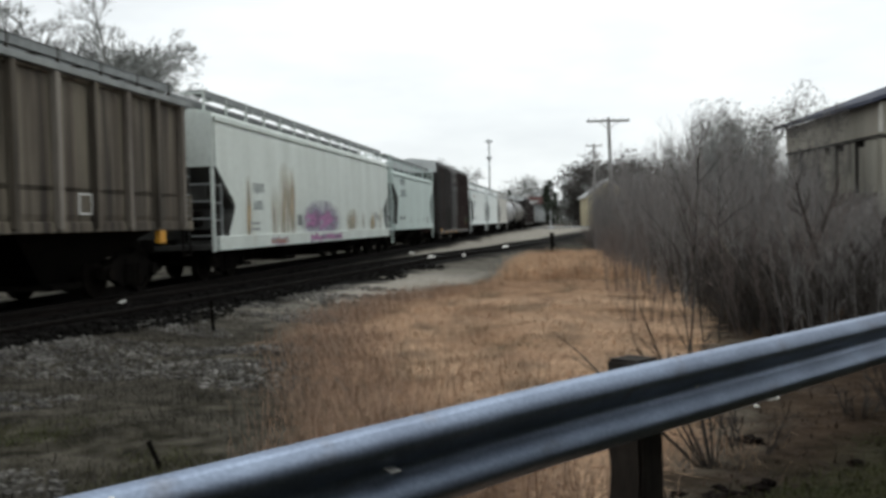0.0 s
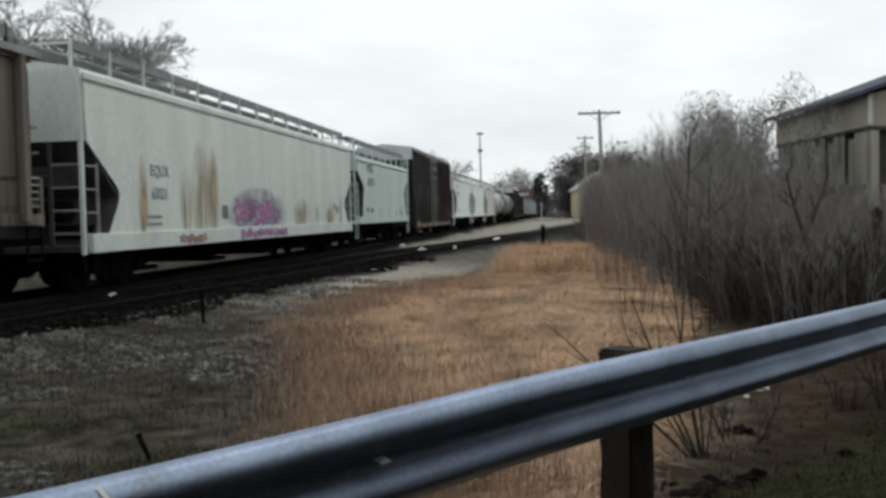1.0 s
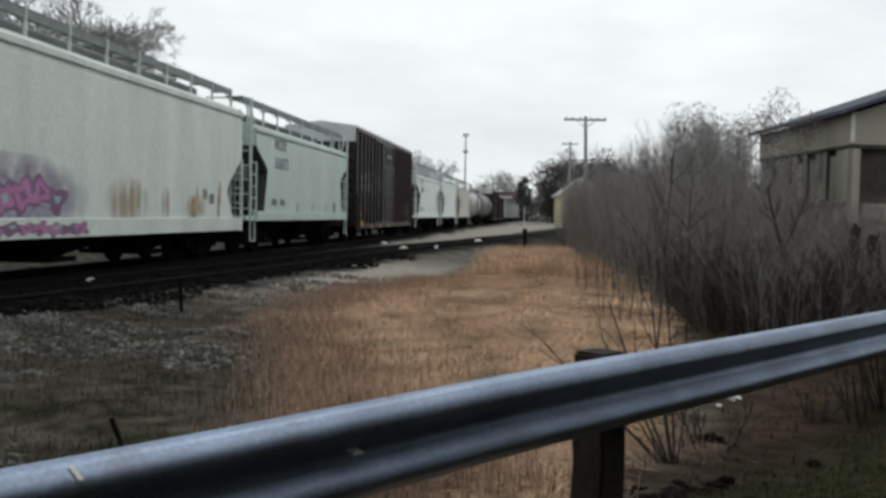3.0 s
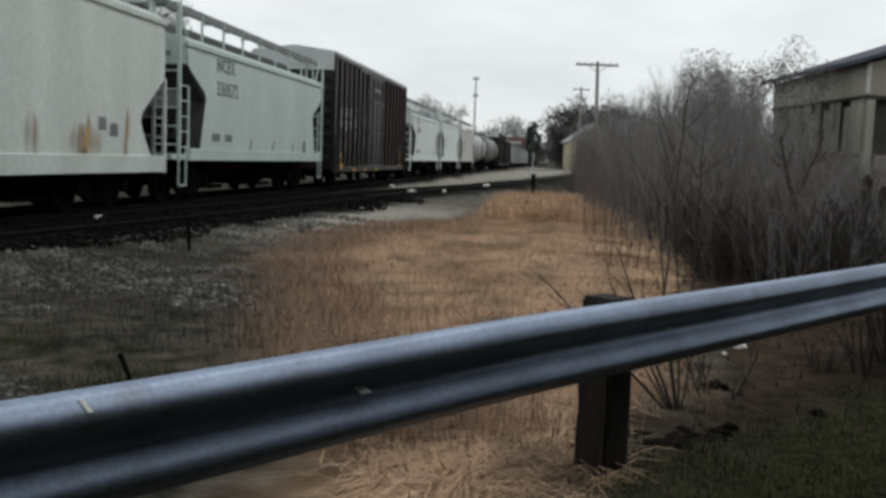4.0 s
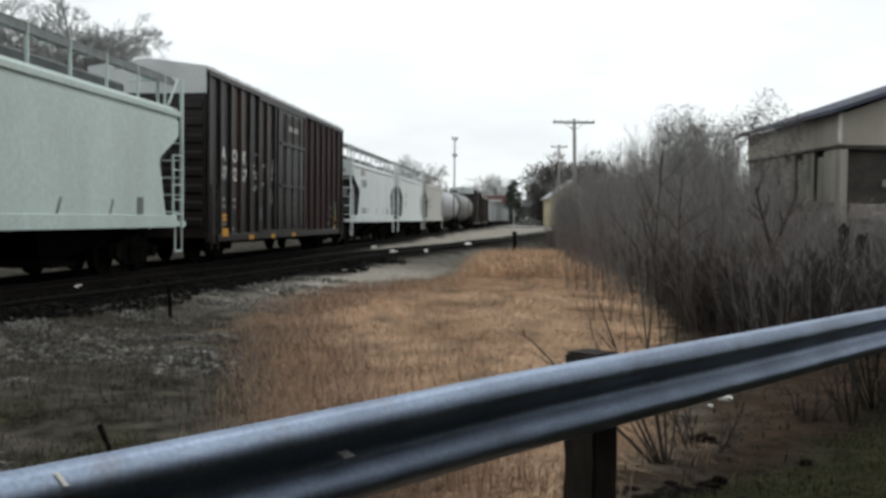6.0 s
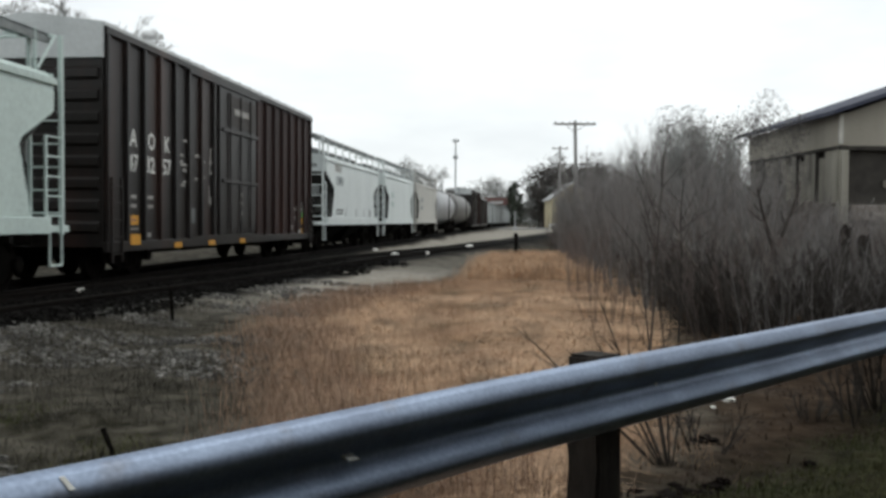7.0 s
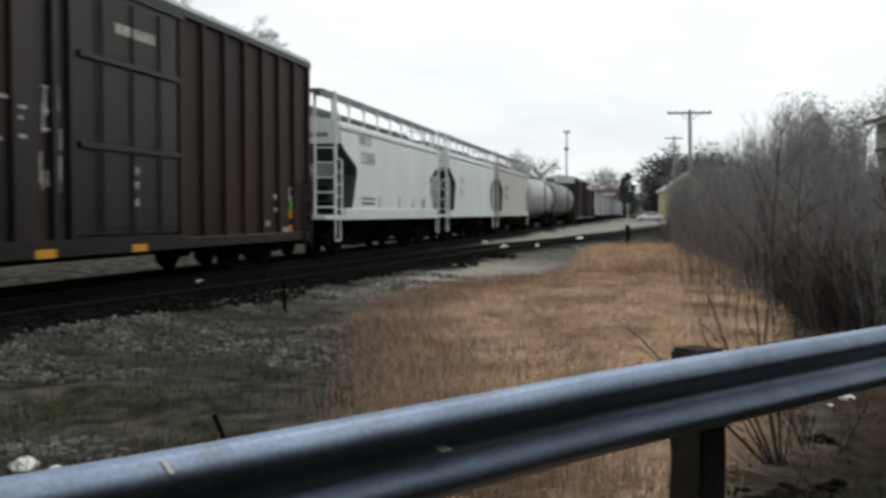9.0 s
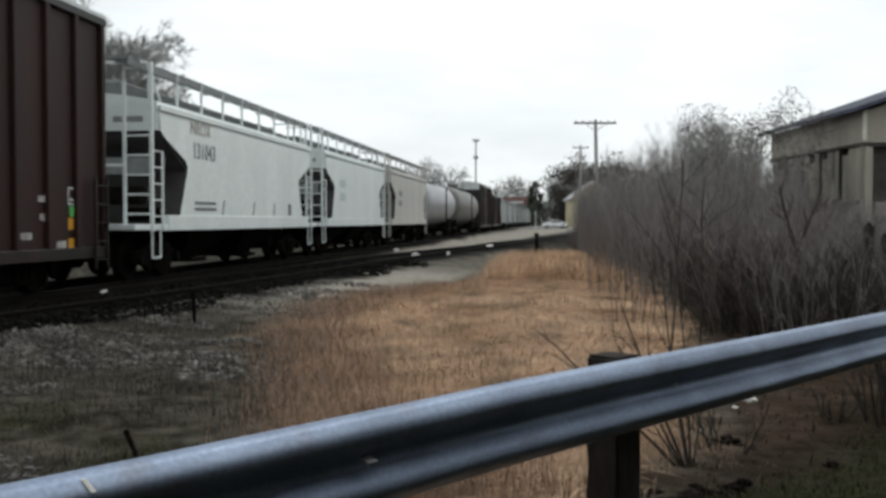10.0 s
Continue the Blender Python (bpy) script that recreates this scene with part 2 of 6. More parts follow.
M_metalroof = mat("dark_blue_grey_roofing", (0.045, 0.05, 0.075), (0.07, 0.075, 0.10), 2, 0.85)
M_house = mat("cream_yellow_siding", (0.55, 0.48, 0.32), (0.48, 0.42, 0.28), 1, 0.8)
M_houseroof = mat("pale_grey_shingles", (0.46, 0.46, 0.46), (0.38, 0.38, 0.38), 1, 0.8)
M_glass = mat("dark_window_glass", (0.03, 0.035, 0.04), None, 2, 0.1, bump=0, spec=0.5)
M_redwall = mat("faded_red_roofing", (0.20, 0.115, 0.105), (0.17, 0.10, 0.095), 1, 0.8)
M_conc = mat("pale_building_wall", (0.50, 0.50, 0.48), None, 1, 0.8)
M_carw = mat("white_car_paint", (0.80, 0.80, 0.80), None, 1, 0.25, bump=0, spec=0.5)
M_tyre = mat("black_rubber", (0.02, 0.02, 0.02), None, 3, 0.9)
M_litter = mat("white_plastic_litter", (0.78, 0.78, 0.74), (0.66, 0.65, 0.60), 8, 0.6)
M_conifer = mat("dark_conifer_needles", (0.030, 0.042, 0.028), (0.05, 0.06, 0.04), 3, 0.95, island=0.4, bump=0)
M_darkcrown = mat("dark_dense_twigs", (0.055, 0.050, 0.046), (0.085, 0.078, 0.072), 3, 0.95, island=0.4, bump=0)
M_asphalt = mat("dark_asphalt", (0.045, 0.045, 0.045), (0.06, 0.06, 0.058), 2, 0.9, bump=0.3)
M_blocker = mat("dark_light_blocker", (0.09, 0.075, 0.065), None, 1, 0.9)
M_road = mat("grey_asphalt_road", (0.20, 0.20, 0.195), (0.16, 0.16, 0.155), 0.5, 0.9, bump=0.2)
M_signal = mat("silver_signal_mast", (0.50, 0.51, 0.52), None, 3, 0.5, metal=0.3)


M_stain = fading("faded_rust_stain", (0.40, 0.32, 0.21), (2.2, 1, 0.35), 0.55)
M_haze = fading("faded_spray_haze", (0.36, 0.33, 0.42), (1, 1, 1), 1.0)


# ---- mesh helpers ----
def mesh_of(name, verts, faces, material, smooth=False):
    me = bpy.data.meshes.new(name)
    me.from_pydata([tuple(v) for v in verts], [], [tuple(f) for f in faces])
    me.materials.append(material)
    if smooth:
        me.polygons.foreach_set("use_smooth", [True] * len(me.polygons))
    me.update()
    return me


def part(name, bm, material, parent=None, label="", smooth=False):
    """Link a bmesh as one mesh object under a thing or part."""
    me = bpy.data.meshes.new(name)
    bmesh.ops.recalc_face_normals(bm, faces=bm.faces)
    bm.to_mesh(me)
    bm.free()
    me.materials.append(material)
    if smooth:
        me.polygons.foreach_set("use_smooth", [True] * len(me.polygons))
    ob = new(name, me)
    ob.parent = parent
    if label:
        tagged(ob, label)
    return ob


def share(name, me, parent, m):
    ob = new(name, me)
    ob.parent = parent
    ob.matrix_basis = m
    return ob


def empty(name, m, label, category, group="", kind=""):
    ob = new(name)
    ob.matrix_basis = m
    return tagged(ob, label, category, group, kind)


def box(bm, x0, x1, y0, y1, z0, z1, bevel=0.0):
    r = bmesh.ops.create_cube(bm, size=1.0, matrix=Matrix.Translation(((x0 + x1) / 2, (y0 + y1) / 2, (z0 + z1) / 2))
                              @ Matrix.Diagonal((abs(x1 - x0), abs(y1 - y0), abs(z1 - z0), 1)))
    if bevel:
        es = list({e for v in r["verts"] for e in v.link_edges})
        bmesh.ops.bevel(bm, geom=es, offset=bevel, segments=1, affect='EDGES')
    return bm


def boxed(*a, bevel=0.0):
    return box(bmesh.new(), *a, bevel=bevel)


def bar(bm, a, b, r, sides=6, r2=None):
    a, b = Vector(a), Vector(b)
    d = b - a
    q = d.to_track_quat('Z', 'Y').to_matrix().to_4x4()
    bmesh.ops.create_cone(bm, cap_ends=True, segments=sides, radius1=r, radius2=r if r2 is None else r2, depth=d.length,
                          matrix=Matrix.Translation((a + b) / 2) @ q)
    return bm


def loft(rings, close=True):
    """Skin a list of rings (equal numbers of points), with both ends capped."""
    bm = bmesh.new()
    rows = [[bm.verts.new(p) for p in r] for r in rings]
    n = len(rows[0])
    for a, b in zip(rows, rows[1:]):
        for i in range(n):
            bm.faces.new((a[i], a[(i + 1) % n], b[(i + 1) % n], b[i]))
    if close:
        bm.faces.new(rows[0][::-1])
        bm.faces.new(rows[-1])
    return bm


def prism(pts, y0, y1):
    """Polygon in (x, z) pushed from y0 to y1."""
    return loft([[(x, y0, z) for x, z in pts], [(x, y1, z) for x, z in pts]])


def lettering(name, words, size, x, y, z, material, parent, label="", squeeze=1.0):
    """Raised lettering on a side that faces local -y."""
    cu = bpy.data.curves.new(name, 'FONT')
    cu.body, cu.size, cu.extrude, cu.resolution_u, cu.offset = words, size, 0.002, 2, 0.012 * size
    tmp = bpy.data.objects.new("tmp", cu)
    scene.collection.objects.link(tmp)
    bpy.context.view_layer.update()
    me = bpy.data.meshes.new_from_object(tmp.evaluated_get(bpy.context.evaluated_depsgraph_get()))
    bpy.data.objects.remove(tmp)
    me.materials.clear()
    me.materials.append(material)
    ob = new(name, me)
    ob.parent = parent
    ob.matrix_basis = pose(x, y, z, 90) @ Matrix.Diagonal((squeeze, 1, 1, 1))
    return tagged(ob, label) if label else ob


# ---- the line of the main track ----
SLOPE = 0.1265
NORM = math.hypot(1, SLOPE)
DIR = Vector((SLOPE / NORM, 1 / NORM, 0))
LEFT = Vector((-DIR.y, DIR.x, 0))
RAIL_Z = 0.10
HEADING = math.degrees(math.atan2(DIR.y, DIR.x))
SIDE0 = Vector((-8.277, 0, RAIL_Z))


def on_track(s, off=0.0):
    """Place on the main track's centre line, s metres along it, off metres to its left."""
    return SIDE0 + DIR * s + LEFT * (1.6 + off)


def car_pose(s):
    p = on_track(s)
    return pose(p.x, p.y, p.z, 0, 0, HEADING)


def siding_x(y):
    """Centre of the diverging track."""
    ys = [-40, -10, 2, 8, 12, 16, 20.6, 27.6, 37.2, 47.6, 60, 73, 95, 125, 170]
    xs = [-14.7, -11.1, -9.4, -8.2, -7.2, -6.0, -4.75, -3.35, -1.2, 2.0, 5.3, 8.4, 13.4, 20.0, 30.0]
    return float(np.interp(y, ys, xs))


siding_y = np.arange(2, 150, 1.0)
siding_c = np.convolve([siding_x(v) for v in np.arange(-4, 156, 1.0)], np.ones(13) / 13, 'valid')[:len(siding_y)]


def siding(y):
    return float(np.interp(y, siding_y, siding_c))


# ---- ground: one sheet out to the horizon, with its surfaces blended by weights ----
def smooth01(v, a, b):
    k = np.clip((v - a) / (b - a), 0, 1)
    return k * k * (3 - 2 * k)


def beam_side(x, y):
    """Metres beyond the guard rail, seen from the road."""
    return (y - 3.5) * 0.705 - (x - 0.02) * 0.709


def ground_z(x, y):
    main = SLOPE * y - 8.277 - 1.62
    d = np.minimum(np.abs(x - main), np.abs(x - np.interp(y, siding_y, siding_c)))
    bed = 1 - smooth01(d, 1.5, 4.0)
    left = smooth01(main - x, 0, 3)
    z = -0.20 + 0.16 * np.maximum(bed, left * 0.6)
    z = z + 0.20 * (1 - smooth01(beam_side(x, y), -1.5, 0.2)) + 0.12 * smooth01(y, 40, 90)
    z = z + 0.05 * np.sin(x * 1.3 + 0.7 * y) * np.sin(y * 0.9 - 0.4 * x) * (1 - bed)
    return z - 0.9 * smooth01(np.hypot(x, y), 500, 3000)


def axis(lo, hi, fine_lo, fine_hi, step, grow=1.16):
    out = list(np.arange(fine_lo, fine_hi, step))
    s, v = step, out[-1]
    while v < hi:
        s *= grow
        v += s
        out.append(v)
    s, v = step, out[0]
    while v > lo:
        s *= grow
        v -= s
        out.insert(0, v)
    return np.array(out)


gx, gy = axis(-2500, 2500, -9, 8, 0.15), axis(-2500, 4000, 2.5, 28, 0.15)
GX, GY = np.meshgrid(gx, gy)
rng = np.random.default_rng(4)


def rough_noise(x, y, f):
    return np.array([noise.noise((a * f, b * f, 3.1)) for a, b in zip(x.ravel(), y.ravel())]).reshape(x.shape)


N1, N2 = rough_noise(GX, GY, 0.45), rough_noise(GX, GY, 1.7)
GZ = ground_z(GX, GY) + 0.03 * N2 * (np.hypot(GX, GY) < 60)
nv = gx.size
me = bpy.data.meshes.new("ground")
me.from_pydata(np.stack([GX, GY, GZ], -1).reshape(-1, 3).tolist(), [],
               [(j * nv + i, j * nv + i + 1, (j + 1) * nv + i + 1, (j + 1) * nv + i) for j in range(gy.size - 1) for i in range(nv - 1)])
me.polygons.foreach_set("use_smooth", [True] * len(me.polygons))
WX = GX + 0.9 * N1 + 0.35 * N2
WY = GY + 1.2 * N1
main_x = SLOPE * GY - 9.9
d_track = np.minimum(np.abs(WX - main_x), np.abs(WX - np.interp(GY, siding_y, siding_c)))


def straw_left(y):
    return np.interp(y, [0, 5, 7.3, 11, 15, 19.5, 25, 38, 60], [-0.1, -0.45, -0.9, -1.65, -2.0, -1.0, 1.0, 3.4, 5])


w_straw = smooth01(WX - straw_left(WY), -0.8, 0.7) * (1 - smooth01(WY, 36, 44)) * smooth01(beam_side(WX, WY), 0.0, 0.8)
w_straw *= 1 - 0.92 * smooth01(WX - np.interp(WY, [0, 4, 5, 8, 10, 15, 24, 43], [0.5, 0.6, 0.75, 1.6, 2.4, 3.6, 5.0, 6.5]), -0.2, 0.4)
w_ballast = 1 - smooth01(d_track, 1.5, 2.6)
w_gravel = smooth01(WY, 14, 19) * (1 - smooth01(WX - straw_left(WY), -1.0, -0.2)) * smooth01(WX - main_x, 1.5, 2.5)
w_gravel *= 1 - 0.75 * smooth01(WY, 24, 31)
w_gravel = np.maximum(w_gravel, smooth01(GY, 34, 44) * (1 - smooth01(WX - np.interp(GY, siding_y, siding_c), -0.5, 1.5) * (1 - smooth01(GY, 75, 95))) * (1 - smooth01(GX - SLOPE * GY, 10, 16)) * smooth01(WX - main_x, 1.5, 3) * (1 - smooth01(GY, 210, 260)))
w_green = (1 - smooth01(beam_side(WX, WY), -0.7, 0.35)) + (1 - smooth01(np.abs(WX + 3.1 - 0.1 * WY), 0.3, 2.0)) * (1 - smooth01(WY, 7.5, 12)) * 0.18
w_green = np.maximum(w_green, 0.9 * smooth01(WX, 1.2, 2.2) * (1 - smooth01(beam_side(WX, WY), -0.4, 0.6)))
# dark soil zone, with the shrubs' shade put into its colour
w_soil_shade = smooth01(WX - np.interp(WY, [0, 4, 5, 8, 10, 15, 24, 43], [0.8, 1.0, 1.2, 2.0, 2.8, 3.6, 5.2, 7.0]), 0.0, 0.9) * smooth01(beam_side(WX, WY), -0.4, 0.4) * (1 - smooth01(GY, 60, 80))
for key, w in (("w_soil_shade", w_soil_shade), ("w_straw", w_straw), ("w_ballast", w_ballast), ("w_gravel", w_gravel), ("w_green", np.clip(w_green, 0, 1))):
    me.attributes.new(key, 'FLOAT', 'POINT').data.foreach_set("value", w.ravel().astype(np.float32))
gm = bpy.data.materials.new("ground_surfaces")
gm.use_nodes = True
gn, gl = gm.node_tree.nodes, gm.node_tree.links
gb = gn["Principled BSDF"]
gb.inputs["Roughness"].default_value = 0.95
gb.inputs["Specular IOR Level"].default_value = 0.02
gc = gn.new("ShaderNodeTexCoord")


def layer_noise(scale, a, b, lo=0.35, hi=0.65, detail=8):
    t = gn.new("ShaderNodeTexNoise")
    t.inputs["Scale"].default_value, t.inputs["Detail"].default_value = scale, detail
    gl.new(gc.outputs["Object"], t.inputs[0])
    r = gn.new("ShaderNodeValToRGB")
    r.color_ramp.elements[0].position, r.color_ramp.elements[0].color = lo, (*a, 1)
    r.color_ramp.elements[1].position, r.color_ramp.elements[1].color = hi, (*b, 1)
    gl.new(t.outputs[0], r.inputs[0])
    return r.outputs[0]


last = layer_noise(3.5, (0.020, 0.0185, 0.0145), (0.110, 0.100, 0.082), 0.38, 0.70)
for key, colour in (("w_soil_shade", layer_noise(5.0, (0.007, 0.0055, 0.0045), (0.040, 0.030, 0.022))),
                    ("w_green", layer_noise(8.0, (0.009, 0.0095, 0.005), (0.050, 0.046, 0.022))),
                    ("w_gravel", layer_noise(9.0, (0.20, 0.184, 0.158), (0.37, 0.345, 0.30))),
                    ("w_straw", layer_noise(2.2, (0.18, 0.116, 0.073), (0.43, 0.278, 0.172))),
                    # ballast darkened in colour for the shade under the train
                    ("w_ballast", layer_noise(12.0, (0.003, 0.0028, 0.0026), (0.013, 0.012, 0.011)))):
    at = gn.new("ShaderNodeAttribute")
    at.attribute_name = key
    x_ = gn.new("ShaderNodeMix")
    x_.data_type = 'RGBA'
    gl.new(at.outputs["Fac"], x_.inputs[0])
    gl.new(last, x_.inputs[6])
    gl.new(colour, x_.inputs[7])
    last = x_.outputs[2]
gl.new(last, gb.inputs["Base Color"])
gt = gn.new("ShaderNodeTexNoise")
gt.inputs["Scale"].default_value, gt.inputs["Detail"].default_value = 14, 8
gl.new(gc.outputs["Object"], gt.inputs[0])
gp = gn.new("ShaderNodeBump")
gp.inputs["Strength"].default_value, gp.inputs["Distance"].default_value = 0.7, 0.06
gl.new(gt.outputs[0], gp.inputs["Height"])
gl.new(gp.outputs[0], gb.inputs["Normal"])
me.materials.append(gm)
ground = tagged(new("ground", me), "dry winter ground with straw, gravel and ballast", "ground", kind="structure")


def gz(x, y):
    return float(ground_z(np.array(x, float), np.array(y, float)))


# ---- tracks ----
def rail_profile(cx, cz):
    return [(cx - 0.07, cz - 0.17), (cx + 0.07, cz - 0.17), (cx + 0.07, cz - 0.15), (cx + 0.012, cz - 0.13), (cx + 0.012, cz - 0.045),
            (cx + 0.037, cz - 0.035), (cx + 0.037, cz), (cx - 0.037, cz), (cx - 0.037, cz - 0.035), (cx - 0.012, cz - 0.045),
            (cx - 0.012, cz - 0.13), (cx - 0.07, cz - 0.15)]


def track(name, centres, label):
    """Two steel rails along a row of centre points, with a tie every 0.55 m."""
    th = empty(name, Matrix.Identity(4), label, "railway track", kind="structure")
    tang = [(centres[min(i + 1, len(centres) - 1)] - centres[max(i - 1, 0)]).normalized() for i in range(len(centres))]
    for off in (0.7175 + 0.037, -0.7175 - 0.037):
        rings = []
        for p, d in zip(centres, tang):
            lft = Vector((-d.y, d.x, 0))
            rings.append([p + lft * (off + a) + Vector((0, 0, b)) for a, b in rail_profile(0, 0)])
        part("rail", loft(rings), M_rail, th)
    tie = boxed(-0.11, 0.11, -1.3, 1.3, -0.33, -0.155, bevel=0.012)
    tm = bpy.data.meshes.new("tie")
    tie.to_mesh(tm)
    tie.free()
    tm.materials.append(M_tie)
    run, acc, r = 0.0, 0.0, random.Random(3)
    for a, b in zip(centres, centres[1:]):
        seg = (b - a).length
        while acc <= run + seg and acc < 150:
            p = a.lerp(b, (acc - run) / seg)
            d = b - a
            share("tie", tm, th, pose(p.x, p.y, p.z + r.uniform(-0.015, 0.01), 0, 0, math.degrees(math.atan2(d.y, d.x)) + r.uniform(-2, 2)))
            acc += 0.55
        run += seg
    return th


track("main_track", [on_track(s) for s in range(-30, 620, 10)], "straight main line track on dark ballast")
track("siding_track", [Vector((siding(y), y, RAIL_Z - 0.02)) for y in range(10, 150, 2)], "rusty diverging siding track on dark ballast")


# ---- railway cars (local x runs away along the track, -y faces the road, z from the rail head) ----
def wheel_mesh():
    bm = bmesh.new()
    for y in (-0.7525, 0.7525):
        s = 1 if y > 0 else -1
        rings = []
        for rr, yy in ((0.08, 0.09), (0.17, 0.09), (0.19, 0.03), (0.36, 0.02), (0.38, 0.065), (0.457, 0.065), (0.46, -0.05), (0.495, -0.06),
                       (0.495, -0.085), (0.38, -0.085), (0.36, -0.02), (0.19, -0.03), (0.08, -0.05)):
            rings.append([(rr * math.cos(a * math.tau / 14), y + s * yy, rr * math.sin(a * math.tau / 14)) for a in range(14)])
        rows = [[bm.verts.new(p) for p in r] for r in rings]
        for a, b in zip(rows, rows[1:]):
            for i in range(14):
                bm.faces.new((a[i], a[(i + 1) % 14], b[(i + 1) % 14], b[i]))
    bar(bm, (0, -0.95, 0), (0, 0.95, 0), 0.085, 10)
    bmesh.ops.recalc_face_normals(bm, faces=bm.faces)
    me = bpy.data.meshes.new("wheelset")
    bm.to_mesh(me)
    bm.free()
    me.materials.append(M_wheel)
    return me


WHEEL = wheel_mesh()


def truck_mesh():
    bm = bmesh.new()
    for s in (-1, 1):
        y = s * 1.0
        pts = [(-1.10, 0.36), (-1.10, 0.58), (-0.72, 0.66), (-0.45, 0.80), (0.45, 0.80), (0.72, 0.66), (1.10, 0.58), (1.10, 0.36), (0.72, 0.36),
               (0.40, 0.20), (-0.40, 0.20), (-0.72, 0.36)]
        t = prism(pts, y - 0.07, y + 0.07)
        tmp = bpy.data.meshes.new("t")
        t.to_mesh(tmp)
        t.free()
        bm.from_mesh(tmp)
        bpy.data.meshes.remove(tmp)
        for xx in (-0.22, 0, 0.22):
            bar(bm, (xx, y + s * 0.10, 0.25), (xx, y + s * 0.10, 0.62), 0.075, 8)
        for xx in (-0.89, 0.89):
            bar(bm, (xx, y, 0.46), (xx, y + s * 0.16, 0.46), 0.13, 10)
    box(bm, -0.22, 0.22, -1.1, 1.1, 0.42, 0.72)
    bmesh.ops.recalc_face_normals(bm, faces=bm.faces)
    me = bpy.data.meshes.new("truck")
    bm.to_mesh(me)
    bm.free()
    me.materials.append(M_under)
    return me


TRUCK = truck_mesh()
WHEELSETS = []


def running_gear(car, length, inset, rolling):
    """Trucks with wheelsets, centre sill and couplers."""
    for x in (inset, length - inset):
        tk = share("truck", TRUCK, car, pose(x, 0, 0))
        for dx in (-0.89, 0.89):
            w = share("wheelset", WHEEL, tk, pose(dx, 0, 0.46))
            if rolling:
                WHEELSETS.append((w, dx))
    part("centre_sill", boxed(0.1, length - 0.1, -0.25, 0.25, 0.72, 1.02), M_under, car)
    for x, s in ((0.0, -1), (length, 1)):
        bm = bmesh.new()
        box(bm, x - 0.05, x + s * 0.18, -0.09, 0.09, 0.78, 0.98)
        box(bm, x + s * 0.12, x + s * 0.32, -0.15, 0.15, 0.72, 1.04, bevel=0.03)
        part("coupler", bm, M_under, car)
        hose = bmesh.new()
        for i in range(5):
            a, b = i / 5, (i + 1) / 5
            bar(hose, (x + s * (0.02 + 0.25 * a), 0.35, 0.75 - 0.4 * math.sin(a * 2.6)), (x + s * (0.02 + 0.25 * b), 0.35, 0.75 - 0.4 * math.sin(b * 2.6)), 0.025, 6)
        part("brake_hose", hose, M_under, car)


def ladder(name, car, x0, x1, y, z0, z1, rungs, material, r=0.022):
    bm = bmesh.new()
    for x in (x0, x1):
        box(bm, x - r, x + r, y - r, y + r, z0, z1)
    for i in range(rungs):
        z = z0 + (z1 - z0) * (i + 0.5) / rungs
        bar(bm, (x0, y, z), (x1, y, z), 0.016, 5)
    return part(name, bm, material, car)


